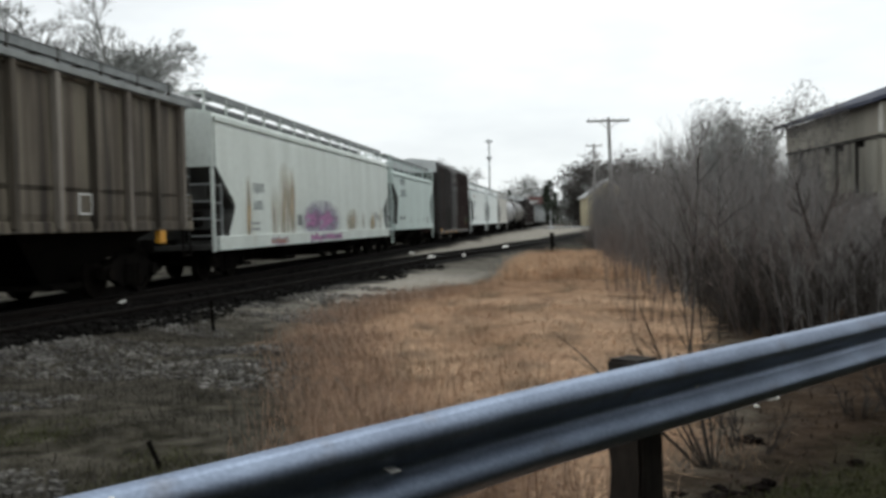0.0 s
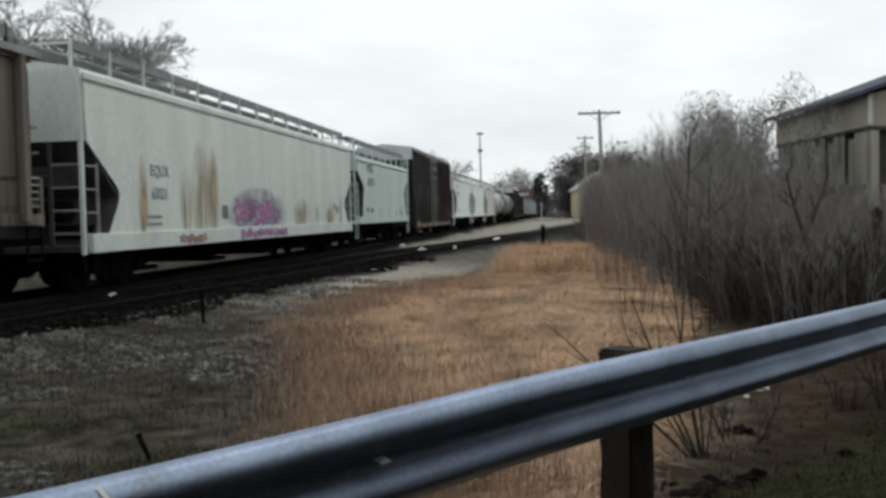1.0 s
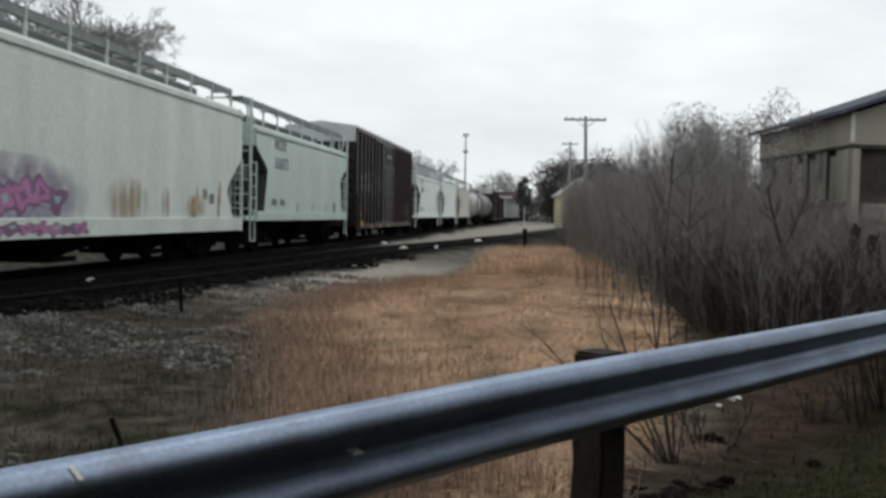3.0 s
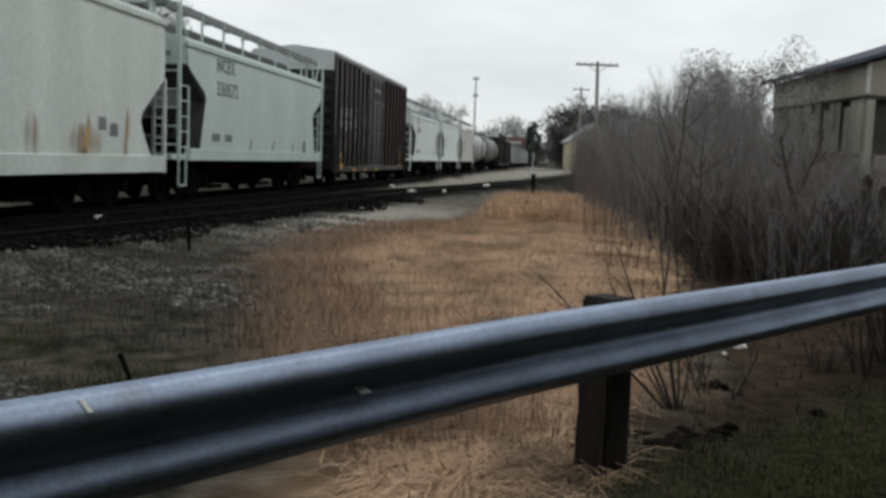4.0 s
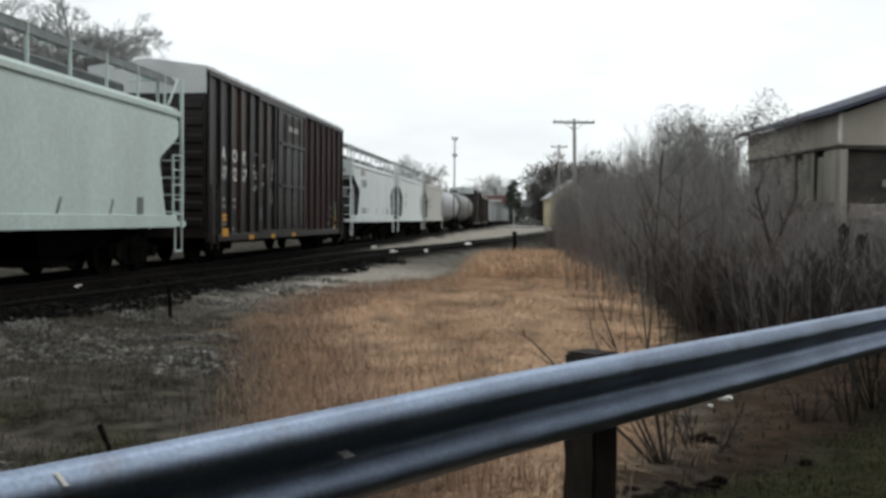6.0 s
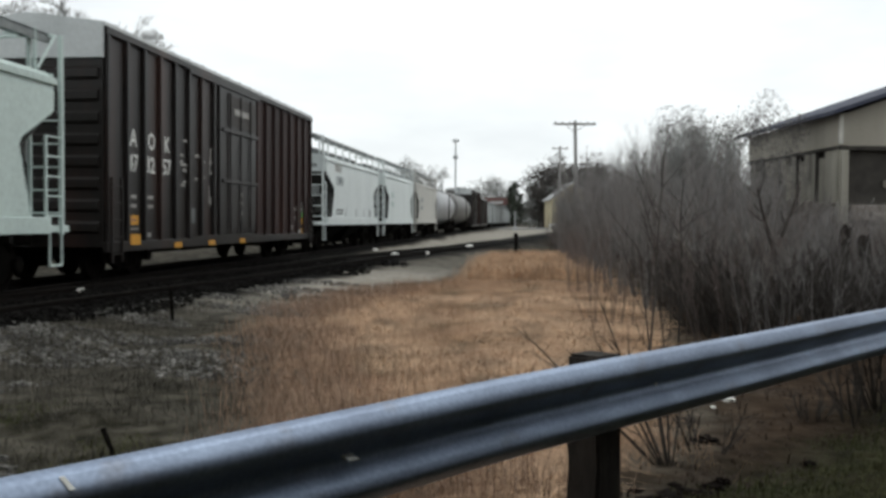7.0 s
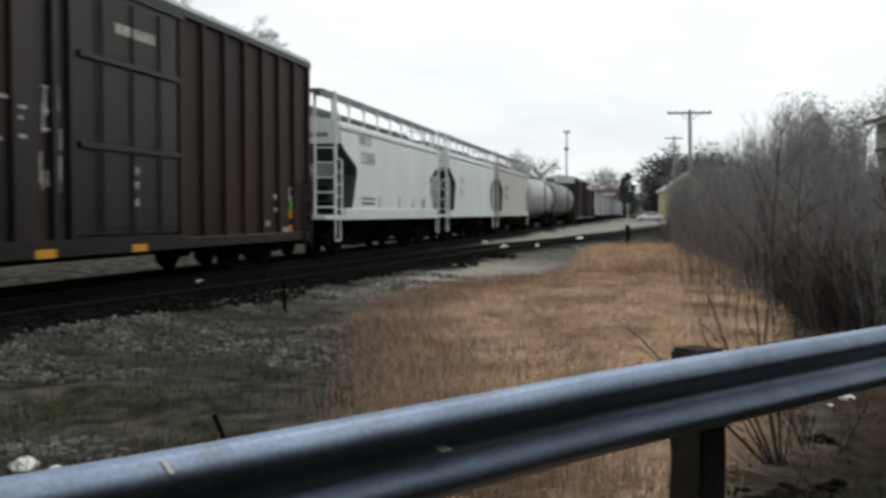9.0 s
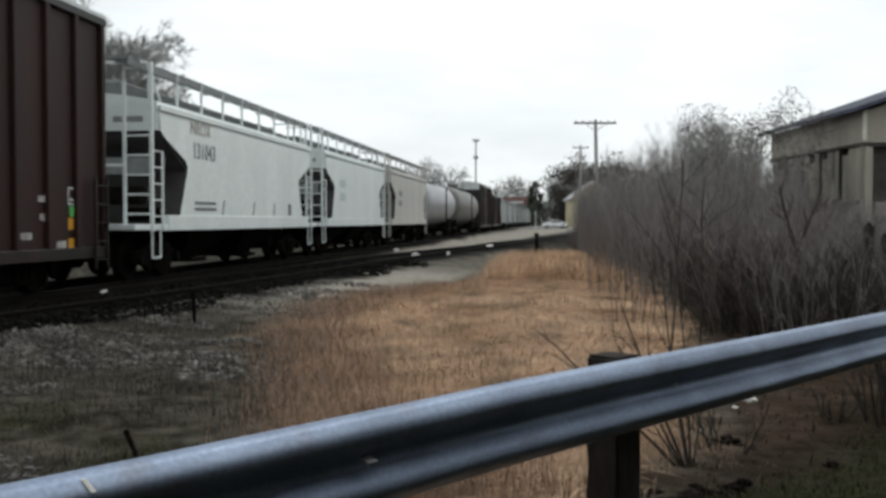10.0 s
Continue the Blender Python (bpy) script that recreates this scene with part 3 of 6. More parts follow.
def hopper(name, s0, length, paint, label, bays=3, eave=3.75, mid=2.5, cut=1.25, sill=0.95, band=0.25, rolling=True, walk_h=0.38, notch=2.0, low_cut=0.8, e=0.6, cage=True):
    """Covered hopper: lofted body with sloped end sheets, sills, outlets, end cages, ladders, roof walks and hatches."""
    car = empty(name, car_pose(s0), label, "railway car", "freight train cars")
    hw = 1.56
    zw = eave + walk_h
    rings = []
    for z, w, i in ((sill + 0.1, hw - 0.04, e + low_cut), (sill + 0.30, hw, e + low_cut + 0.05), (notch - 0.12, hw, e + cut - 0.06), (notch + 0.06, hw, e + cut), (notch + 0.2, hw, e + cut - 0.1),
                    (mid - 0.08, hw, e + 0.12), (mid, hw, e + 0.03), (mid + 0.3, hw - 0.005, e),
                    (eave - 0.35, hw - 0.01, e), (eave - 0.12, hw - 0.06, e), (eave, hw - 0.14, e), (eave + 0.12, 0.75, e), (eave + 0.17, 0.3, e)):
        x0, x1 = i, length - i
        n = 6
        xs = [x0 + (x1 - x0) * k / n for k in range(n + 1)]
        rings.append([(x, -w, z) for x in xs] + [(x, w, z) for x in reversed(xs)])
    body = part("body", loft(rings), paint, car)
    body.data.materials.append(M_recess)
    # sloped end faces under the overhang get the shade-dark colour
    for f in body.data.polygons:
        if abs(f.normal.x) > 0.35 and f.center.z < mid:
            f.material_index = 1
    # roof edge angle, side sills, end platforms
    for s in (-1, 1):
        part("roof_edge", boxed(e - 0.05, length - e + 0.05, s * (hw - 0.03), s * (hw + 0.03), eave - 0.22, eave - 0.1, bevel=0.01), paint, car)
        part("side_sill", boxed(e + low_cut - 0.55, length - e - low_cut + 0.55, s * (hw - 0.14), s * (hw + 0.03), sill, sill + band, bevel=0.012), paint, car)
    post = max(e - 0.32, 0.06)
    low_paint = paint if cage else M_recess
    for d in (1, -1):
        def at(v, d=d):
            """Distance v in from this end of the car."""
            return v if d > 0 else length - v

        def slab(v0, v1, y0, y1, z0, z1, bevel=0.0, at=at):
            a, b = sorted((at(v0), at(v1)))
            return boxed(a, b, y0, y1, z0, z1, bevel=bevel)

        part("end_platform", slab(0.05, e + low_cut + 0.3, -1.48, 1.48, sill + 0.02, sill + 0.14, 0.01), low_paint, car)
        part("end_bulkhead", slab(e - 0.07, e - 0.01, -1.5, 1.5, mid + 0.02, eave - 0.02), paint, car)
        part("end_slope_sheet", loft([[(at(e - 0.02), y, mid + 0.02), (at(e + 0.02), y, mid + 0.02), (at(e + cut + 0.02), y, notch), (at(e + cut - 0.04), y, notch)] for y in (-1.54, 1.54)]), M_recess, car)
        for s in (-1, 1):
            y = s * 1.5
            top = zw if cage else mid
            part("corner_post", slab(post - 0.035, post + 0.035, y - 0.035, y + 0.035, sill - 0.02, top), paint, car)
            part("end_post", slab(post - 0.03, post + 0.03, s * 0.92 - 0.03, s * 0.92 + 0.03, sill + 0.1, top), low_paint, car)
            for k in range(5 if cage else 4):
                z = sill + 0.35 + 0.4 * k
                part("end_rung", bar(bmesh.new(), (at(post), s * 0.92, z), (at(post), y, z), 0.02, 6), paint if cage else M_bracket, car)
            if cage:
                part("cage_top", bar(bmesh.new(), (at(post), s * 0.2, zw), (at(post), y - s * 0.1, zw), 0.028, 6), paint, car)
                part("cage_brace", bar(bmesh.new(), (at(post), y - s * 0.1, zw), (at(e + 0.3), s * 1.42, eave + 0.02), 0.025, 6), paint, car)
                part("bulkhead_stencil", slab(e - 0.076, e - 0.07, *sorted((s * 0.55, s * 1.2)), eave - 0.45, eave - 0.33), M_bracket, car)
            lad = bmesh.new()
            ztop = sill + 1.65 if cage else mid
            xl = post + 0.52
            for v in (post, xl):
                box(lad, at(v) - 0.022, at(v) + 0.022, y - 0.022, y + 0.022, sill, ztop if v > post else sill + 0.3)
            for k in range(5):
                z = sill + 0.3 + (ztop - sill - 0.3) * k / 4
                bar(lad, (at(post), y, z), (at(xl), y, z), 0.018, 5)
            part("ladder", lad, paint if cage else M_bracket, car)
            bm = bmesh.new()
            for v in (post, post + 0.4):
                bar(bm, (at(v), y, sill + 0.02), (at(v), y, sill - 0.55), 0.022)
            bar(bm, (at(post), y, sill - 0.55), (at(post + 0.4), y, sill - 0.55), 0.022)
            part("sill_step", bm, paint if cage else M_under, car)
            part("jacking_pad", slab(post + 0.45, e + low_cut + 0.35, *sorted((s * 1.3, s * 1.56)), sill, sill + 0.13, 0.01), low_paint, car)
        part("end_rail", bar(bmesh.new(), (at(post), -0.92, sill + 1.35), (at(post), 0.92, sill + 1.35), 0.03), low_paint, car)
        part("end_partition", slab(e + 0.25, e + 0.3, -1.2, 1.2, sill + 1.2, sill + 1.55), M_bracket if cage else M_recess, car)
        part("air_reservoir", bar(bmesh.new(), (at(e + 0.35), -1.0, sill + 0.75), (at(e + 0.35), 0.6, sill + 0.75), 0.2, 12), M_under, car)
        part("brake_cylinder", bar(bmesh.new(), (at(e + 0.75), -1.25, sill + 0.35), (at(e + 0.75), -0.5, sill + 0.35), 0.15, 10), M_under, car)
    # discharge outlets
    span = (length - 2 * (e + cut) - 1.2) / bays
    for i in range(bays):
        a = e + cut + 0.6 + span * i
        c = a + span / 2
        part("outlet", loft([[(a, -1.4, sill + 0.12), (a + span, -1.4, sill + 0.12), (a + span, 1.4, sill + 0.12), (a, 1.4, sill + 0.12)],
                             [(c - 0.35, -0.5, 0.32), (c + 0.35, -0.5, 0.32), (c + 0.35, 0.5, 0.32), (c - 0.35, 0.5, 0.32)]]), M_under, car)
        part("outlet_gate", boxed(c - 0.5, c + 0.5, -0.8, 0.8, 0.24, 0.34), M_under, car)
    # roof walks on stanchions, hatch trough
    part("hatch_trough", boxed(e + 0.4, length - e - 0.4, -0.45, 0.45, eave + 0.1, eave + 0.5, bevel=0.05), M_hatch, car)
    for s in (-1, 1):
        bm = bmesh.new()
        box(bm, 0.25, length - 0.25, s * 0.78, s * 1.28, zw, zw + 0.035)
        box(bm, 0.25, length - 0.25, s * 1.24, s * 1.28, zw - 0.13, zw + 0.04)
        part("roof_walk", bm, M_grate, car)
        k = int((length - 2 * e) / 1.35)
        bm = bmesh.new()
        box(bm, -0.02, 0.02, s * 1.24, s * 1.29, eave - 0.06, zw + 0.06)
        box(bm, -0.02, 0.02, s * 0.7, s * 1.28, zw - 0.05, zw)
        bracket = part("walk_bracket", bm, paint, car)
        bracket.matrix_basis = pose(e + 0.1, 0, 0)
        for i in range(1, k + 1):
            share("walk_bracket", bracket.data, car, pose(e + 0.1 + (length - 2 * e - 0.2) * i / k, 0, 0))
    running_gear(car, length, 2.0, rolling)
    return car


def boxcar(name, s0, length, label, rolling=True, height=5.1, paint=M_box):
    car = empty(name, car_pose(s0), label, "railway car", "freight train cars")
    hw, z0 = 1.50, 0.69
    part("body", boxed(0, length, -hw, hw, z0, height - 0.12), paint, car)
    bm = loft([[(-0.03, y, z) for y, z in ((-hw - 0.05, height - 0.2), (hw + 0.05, height - 0.2), (hw + 0.05, height - 0.1), (0, height + 0.1), (-hw - 0.05, height - 0.1))],
               [(length + 0.03, y, z) for y, z in ((-hw - 0.05, height - 0.2), (hw + 0.05, height - 0.2), (hw + 0.05, height - 0.1), (0, height + 0.1), (-hw - 0.05, height - 0.1))]])
    part("roof", bm, M_boxroof, car, "pale galvanised roof")
    bm = bmesh.new()
    for i in range(int(length / 0.95)):
        x = 0.5 + i * 0.95
        box(bm, x - 0.03, x + 0.03, -hw - 0.04, hw + 0.04, height - 0.12, height - 0.07)
    part("roof_seams", bm, M_boxroof, car)
    for x, d in ((-0.06, -1), (length + 0.06, 1)):
        part("end_cap_panel", boxed(min(x, x - d * 0.05), max(x, x - d * 0.05), -hw - 0.03, hw + 0.03, height - 0.78, height - 0.1), M_boxroof, car, "pale upper end panel")
        for i in range(8):
            z = z0 + 0.25 + i * 0.42
            part("end_corrugation", prism([(x - d * 0.06, z), (x, z + 0.06), (x, z + 0.2), (x - d * 0.06, z + 0.26)], -hw + 0.08, hw - 0.08), paint, car)
    door0, door1 = length * 0.385 + 0.24, length * 0.578 + 0.2
    for s in (-1, 1):
        xs = [0.12] + [0.97 + 0.83 * i for i in range(6)] + [5.98, door0 - 0.06]
        xs += [door1 + 0.1] + [door1 + 1.0 + 0.91 * i for i in range(int((length - door1 - 1.2) / 0.91) + 1)] + [length - 0.12]
        for x in xs:
            y0, y1 = sorted((s * hw, s * (hw + 0.085)))
            part("side_post", boxed(x - 0.06, x + 0.06, y0, y1, z0 + 0.06, height - 0.2, bevel=0.015), M_box2 if x > door1 and paint is M_box else paint, car)
        part("side_sheet", boxed(door1 + 0.02, length - 0.02, *sorted((s * (hw - 0.01), s * (hw + 0.004))), z0 + 0.08, height - 0.33), M_box2 if paint is M_box else paint, car)
        y0, y1 = sorted((s * (hw - 0.02), s * (hw + 0.09)))
        part("side_sill", boxed(0, length, y0, y1, z0 - 0.1, z0 + 0.1, bevel=0.012), paint, car)
        part("top_chord", boxed(0, length, y0, y1, height - 0.32, height - 0.18, bevel=0.012), paint, car)
        y0, y1 = sorted((s * hw, s * (hw + 0.05)))
        door = part("door", boxed(door0, door1, y0, y1, z0 + 0.2, height - 0.38, bevel=0.012), paint, car, "brown plug door with faded placards")
        for za, zb in ((z0 + 0.3, z0 + 1.5), (z0 + 1.62, z0 + 2.82), (z0 + 2.96, height - 0.5)):
            q0, q1 = sorted((s * (hw + 0.05), s * (hw + 0.068)))
            part("door_panel", boxed(door0 + 0.55, door1 - 0.12, q0, q1, za, min(zb, height - 0.5), bevel=0.008), paint, door)
        for z in (z0 + 1.56, z0 + 2.9):
            part("door_rib", boxed(door0 + 0.1, door1 - 0.02, *sorted((s * (hw + 0.05), s * (hw + 0.11))), z - 0.05, z + 0.05, bevel=0.01), paint, door)
        for f in (0.22, 0.5, 0.78):
            x = door0 + (door1 - door0) * f
            part("lock_rod", bar(bmesh.new(), (x, s * (hw + 0.095), z0 + 0.2), (x, s * (hw + 0.095), height - 0.5), 0.02), paint, door)
        for z in (z0 + 0.12, height - 0.36):
            part("door_track", boxed(door0 - 2.2, door1 + 0.2, *sorted((s * (hw + 0.055), s * (hw + 0.1))), z - 0.04, z + 0.04), paint, car)
        for x in (0.12, length - 0.55):
            ladder("ladder", car, x, x + 0.42, s * (hw + 0.12), z0 - 0.3, z0 + 1.35, 5, paint)
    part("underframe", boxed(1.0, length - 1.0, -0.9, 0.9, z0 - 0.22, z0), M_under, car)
    bm = bmesh.new()
    bar(bm, (4.2, -1.42, 0.52), (length - 6, -1.42, 0.60), 0.022)
    bar(bm, (4.2, -1.42, 0.52), (4.2, -1.42, 0.75), 0.03)
    bar(bm, (length - 6, -1.42, 0.6), (length - 6, -1.42, 0.75), 0.03)
    part("brake_rod", bm, M_under, car)
    running_gear(car, length, 2.0, rolling)
    return car


def tank_car(name, s0, length, paint, label, radius=1.5, rolling=False):
    car = empty(name, car_pose(s0), label, "railway car", "freight train cars")
    zc = 0.95 + radius
    rings = []
    for x, f in ((0.9, 0.05), (0.95, 0.45), (1.1, 0.75), (1.35, 0.93), (1.7, 1.0), (length - 1.7, 1.0), (length - 1.35, 0.93), (length - 1.1, 0.75),
                 (length - 0.95, 0.45), (length - 0.9, 0.05)):
        rings.append([(x, radius * f * math.cos(a * math.tau / 32), zc + radius * f * math.sin(a * math.tau / 32)) for a in range(32)])
    part("tank_shell", loft(rings), paint, car, smooth=True)
    c = length / 2
    part("dome", bar(bmesh.new(), (c, 0, zc + radius - 0.1), (c, 0, zc + radius + 0.4), 0.45, 16), paint, car)
    for s in (-1, 1):
        part("dome_railing", bar(bmesh.new(), (c - 1.2, s * 0.9, zc + radius + 0.75), (c + 1.2, s * 0.9, zc + radius + 0.75), 0.025), M_grate, car)
        for x in (c - 1.2, c, c + 1.2):
            part("railing_post", bar(bmesh.new(), (x, s * 0.9, zc + radius - 0.2), (x, s * 0.9, zc + radius + 0.75), 0.025), M_grate, car)
    part("platform_walk", boxed(c - 1.2, c + 1.2, -0.95, 0.95, zc + radius - 0.05, zc + radius), M_grate, car)
    for x in (2.2, length - 2.2):
        part("saddle", boxed(x - 0.4, x + 0.4, -1.1, 1.1, 0.8, 1.5), M_under, car)
    for x in (0.3, length - 0.3):
        part("end_frame", boxed(x - 0.15, x + 0.5 if x < c else x + 0.15, -1.45, 1.45, 0.85, 1.0), M_under, car)
        part("end_rail", bar(bmesh.new(), (x, -1.4, 1.9), (x, 1.4, 1.9), 0.03), M_under, car)
    ladder("ladder", car, c - 0.25, c + 0.25, -radius - 0.12, 0.8, zc + 1.1, 8, M_under)
    running_gear(car, length, 2.0, rolling)
    return car


def spray_patch(name, car, x0, x1, z0, z1, y, fills, seed, n):
    """Overlapping bubble-letter paint strokes with dark outlines on a car's side."""
    r = random.Random(seed)
    for i in range(n):
        cx = x0 + (x1 - x0) * (i + 0.5) / n
        hh, ww = (z1 - z0) * r.uniform(0.75, 1.0), (x1 - x0) / n * r.uniform(1.2, 1.7)
        cz, ph, lobes = (z0 + z1) / 2 + r.uniform(-0.1, 0.1) * (z1 - z0), r.uniform(0, 6), r.choice((3, 4, 5))
        shape = [0.78 + 0.22 * math.sin(lobes * k * math.tau / 28 + ph) + r.uniform(-0.09, 0.09) for k in range(28)]
        for grow, m, d in ((1.0, M_violet, 0.0024), (0.74, fills[i % len(fills)], 0.0036), (0.3, M_violet if i % 3 else M_teal, 0.0048)):
            off = r.uniform(-0.05, 0.05) if grow < 0.5 else 0
            pts = [(cx + off + ww * 0.55 * f * grow * math.cos(k * math.tau / 28), cz + off + hh * 0.5 * f * grow * math.sin(k * math.tau / 28)) for k, f in enumerate(shape)]
            e = d + 0.0001 * (i % 7)
            part(name, prism(pts, y - e, y + 0.003 - e), m, car)


def bars(name, car, x, y, z, w, h, material, n=1, gap=0.18):
    for i in range(n):
        part(name, boxed(x, x + w, y - 0.004, y + 0.004, z - i * gap, z - i * gap + h), material, car)


CARS = []
SY = -1.56 - 0.006

# leading ribbed hopper
c = hopper("ribbed_hopper_car", 2.4, 18.1, M_brown, "rust-streaked brown ribbed hopper car, heavily weathered", bays=3, eave=4.0, mid=2.0, cut=0.3, sill=1.25,
           band=0.18, walk_h=0.3, notch=1.8, low_cut=0.3, e=0.35, cage=False)
for s in (-1, 1):
    for i in range(14):
        x = 1.85 + i * 1.2
        y0, y1 = sorted((s * 1.55, s * 1.68))
        part("side_rib", boxed(x - 0.07, x + 0.07, y0, y1, 1.3, 3.85, bevel=0.015), M_brownp if i % 2 else M_brown, c)
for s in (-1, 1):
    part("top_chord", boxed(0.2, 17.9, *sorted((s * 1.55, s * 1.70)), 3.84, 3.96, bevel=0.01), M_bracket, c)
bm = bmesh.new()
for a in ((0, 0.42, 0, 0.03), (0, 0.42, 0.33, 0.36), (0, 0.03, 0, 0.36), (0.39, 0.42, 0, 0.36)):
    box(bm, 13.34 + a[0], 13.34 + a[1], -1.575, -1.565, 1.55 + a[2], 1.55 + a[3])
part("stencil_frame", bm, M_letter, c)
part("reflector", boxed(16.32, 16.6, -1.6, -1.5, 1.0, 1.25), M_yellow, c, "yellow reflector")
CARS.append((c, 2.4))

# long white hopper with graffiti
c = hopper("long_white_hopper_car", 21.7, 20.35, M_white, "long white covered hopper car with pink graffiti and rust stains", bays=4, eave=3.98, mid=2.68, cut=1.15, sill=0.74,
           band=0.34, walk_h=0.47, notch=1.74, low_cut=0.62, e=0.16, cage=False)
lettering("reporting_mark", "EQUX", 0.34, 2.62, SY, 2.18, M_letterd, c, squeeze=0.95)
lettering("car_number", "63021", 0.34, 2.65, SY, 1.72, M_letterd, c, squeeze=0.9)
bars("stencil_line", c, 2.35, SY, 1.34, 0.75, 0.06, M_bracket, 2, 0.15)
spray_patch("graffiti_stroke", c, 7.35, 10.9, 1.06, 1.80, SY, (M_pink, M_pink, M_violet, M_pink), 5, 7)
spray_patch("graffiti_stroke", c, 7.75, 11.6, 0.73, 1.03, -1.592, (M_pink, M_pink, M_pink, M_violet), 6, 9)
spray_patch("graffiti_stroke", c, 3.9, 5.4, 0.74, 1.02, -1.592, (M_rustp, M_rustp), 7, 4)
for x, w, h in ((2.0, 0.5, 1.5), (4.0, 0.7, 1.3), (4.6, 1.3, 2.0), (5.5, 0.9, 1.9), (12.3, 2.1, 0.8), (14.9, 0.5, 0.7), (16.2, 1.3, 0.55)):
    part("rust_stain", boxed(x, x + w, SY + 0.001, SY + 0.004, 1.07, 1.07 + h), M_stain, c, "faded rust stain")
for x, w, z, h in ((2.15, 0.16, 1.1, 0.95), (16.75, 0.2, 1.08, 0.75), (18.25, 0.22, 1.08, 0.95)):
    part("rust_streak", prism([(x, z), (x + w * 0.8, z), (x + w * 1.5, z + h), (x + w * 0.9, z + h * 0.97)], SY - 0.001, SY + 0.004), M_ochre, c, "ochre rust streak")
for x, z in ((17.75, 1.42), (17.3, 1.52)):
    part("stencil_plate", boxed(x, x + 0.3, SY - 0.002, SY + 0.004, z, z + 0.24), M_hatch if x > 17.5 else M_bracket, c)
part("spray_haze", boxed(6.8, 11.8, SY + 0.002, SY + 0.004, 0.95, 2.1), M_haze, c, "pale sprayed haze round the graffiti")
part("graffiti_stroke", boxed(6.5, 6.9, SY - 0.001, SY + 0.004, 1.3, 1.62), M_hatch, c)
CARS.append((c, 21.7))

# short grey hopper
c = hopper("short_grey_hopper_car", 42.4, 13.15, M_grey, "short pale grey covered hopper car with dark numbers", bays=2, eave=3.72, mid=3.08, cut=1.1, sill=0.98, walk_h=0.68, notch=2.35, low_cut=0.72, e=0.69, band=0.28)
lettering("reporting_mark", "NCEX", 0.47, 2.45, SY, 3.12, M_letterd, c, squeeze=1.0)
lettering("car_number", "330572", 0.49, 2.45, SY, 2.55, M_letterd, c, squeeze=1.05)
for x in (4.9, 6.9, 8.9):
    part("stencil_line", prism([(x, 1.2), (x + 0.07, 1.2), (x + 0.25, 1.55), (x + 0.18, 1.55)], SY - 0.002, SY + 0.004), M_hatch, c)
bars("stencil_line", c, 2.2, SY, 1.45, 0.5, 0.18, M_hatch, 1)
bars("stencil_line", c, 3.1, SY, 1.45, 0.45, 0.18, M_hatch, 1)
part("stencil_plate", boxed(10.2, 10.5, SY - 0.004, SY + 0.004, 1.25, 1.62), M_hatch, c)
CARS.append((c, 42.4))

# brown boxcar
c = boxcar("brown_boxcar", 56.75, 16.1, "tall dark brown boxcar with white lettering and pale roof", height=5.08)
BY = -1.5 - 0.006
for k, (a, b) in enumerate((("A", "47"), ("O", "32"), ("K", "57"))):
    x = (1.07, 1.93, 2.80)[k]
    lettering("reporting_mark", a, 0.50, x + 0.11, BY, 2.72, M_letter, c, squeeze=0.95)
    lettering("car_number", b, 0.49, x, BY, 2.22, M_letter, c, squeeze=0.97)
for x, w in ((1.12, 0.34), (1.98, 0.32)):
    bars("stencil_line", c, x, BY, 1.66, w, 0.07, M_dimletter, 2, 0.19)
part("placard", boxed(1.02, 1.55, BY - 0.004, BY + 0.004, 1.12, 1.31), M_yellow, c, "yellow reflective placard")
bars("stencil_line", c, 1.10, BY - 0.003, 1.19, 0.36, 0.05, M_rustp, 1)
bars("stencil_line", c, 1.05, BY, 1.02, 0.48, 0.035, M_dimletter, 1)
part("placard", boxed(1.0, 1.45, -1.600, -1.588, 0.71, 0.93), M_yellow, c, "yellow reflective placard")
bars("stencil_line", c, 1.95, BY, 0.86, 0.22, 0.09, M_dimletter, 1)
part("placard_backing", boxed(4.25, 4.75, BY - 0.003, BY + 0.004, 1.15, 1.5), M_hatch, c, "dull grey plate")
for x in (3.27, 5.46, 7.9):
    part("reflector", boxed(x, x + 0.46, -1.598, -1.588, 0.60, 0.72), M_yellow, c, "yellow reflector strip")
r = random.Random(8)
for i in range(16):
    x, z = r.choice((3.85, 4.0, 4.75, 5.15, 5.75)), r.uniform(1.9, 3.1)
    part("stencil_line", boxed(x, x + r.uniform(0.15, 0.5), BY - 0.006, BY + 0.004, z, z + r.uniform(0.03, 0.06)), M_dimletter, c)
for i in range(14):
    x, z = 5.6 + r.uniform(0, 0.6), r.uniform(1.5, 2.8)
    part("chalk_stroke", boxed(x, x + 0.04, BY - 0.003, BY + 0.004, z, z + r.uniform(0.2, 0.5)), M_dimletter, c)
part("name_panel", boxed(7.15, 9.3, -1.576, -1.566, 3.72, 4.52), M_panelb, c, "faded brown name panel")
part("placard", boxed(7.5, 8.7, -1.584, -1.574, 4.05, 4.22), M_dimletter, c, "faded white name bar")
for x, z in ((13.9, 1.55), (13.95, 1.25), (13.4, 0.95), (14.45, 0.8)):
    part("stencil_line", boxed(x, x + 0.3, BY - 0.006, BY + 0.004, z, z + 0.11), M_dimletter, c)
bm = bmesh.new()
for a in ((0, 0.36, 0, 0.03), (0, 0.36, 0.27, 0.30), (0, 0.03, 0, 0.30), (0.33, 0.36, 0, 0.30), (0.06, 0.3, 0.07, 0.11)):
    box(bm, 14.82 + a[0], 14.82 + a[1], BY - 0.004, BY + 0.004, 1.52 + a[2], 1.52 + a[3])
part("data_panel", bm, M_boxroof, c, "white stencilled data panel")
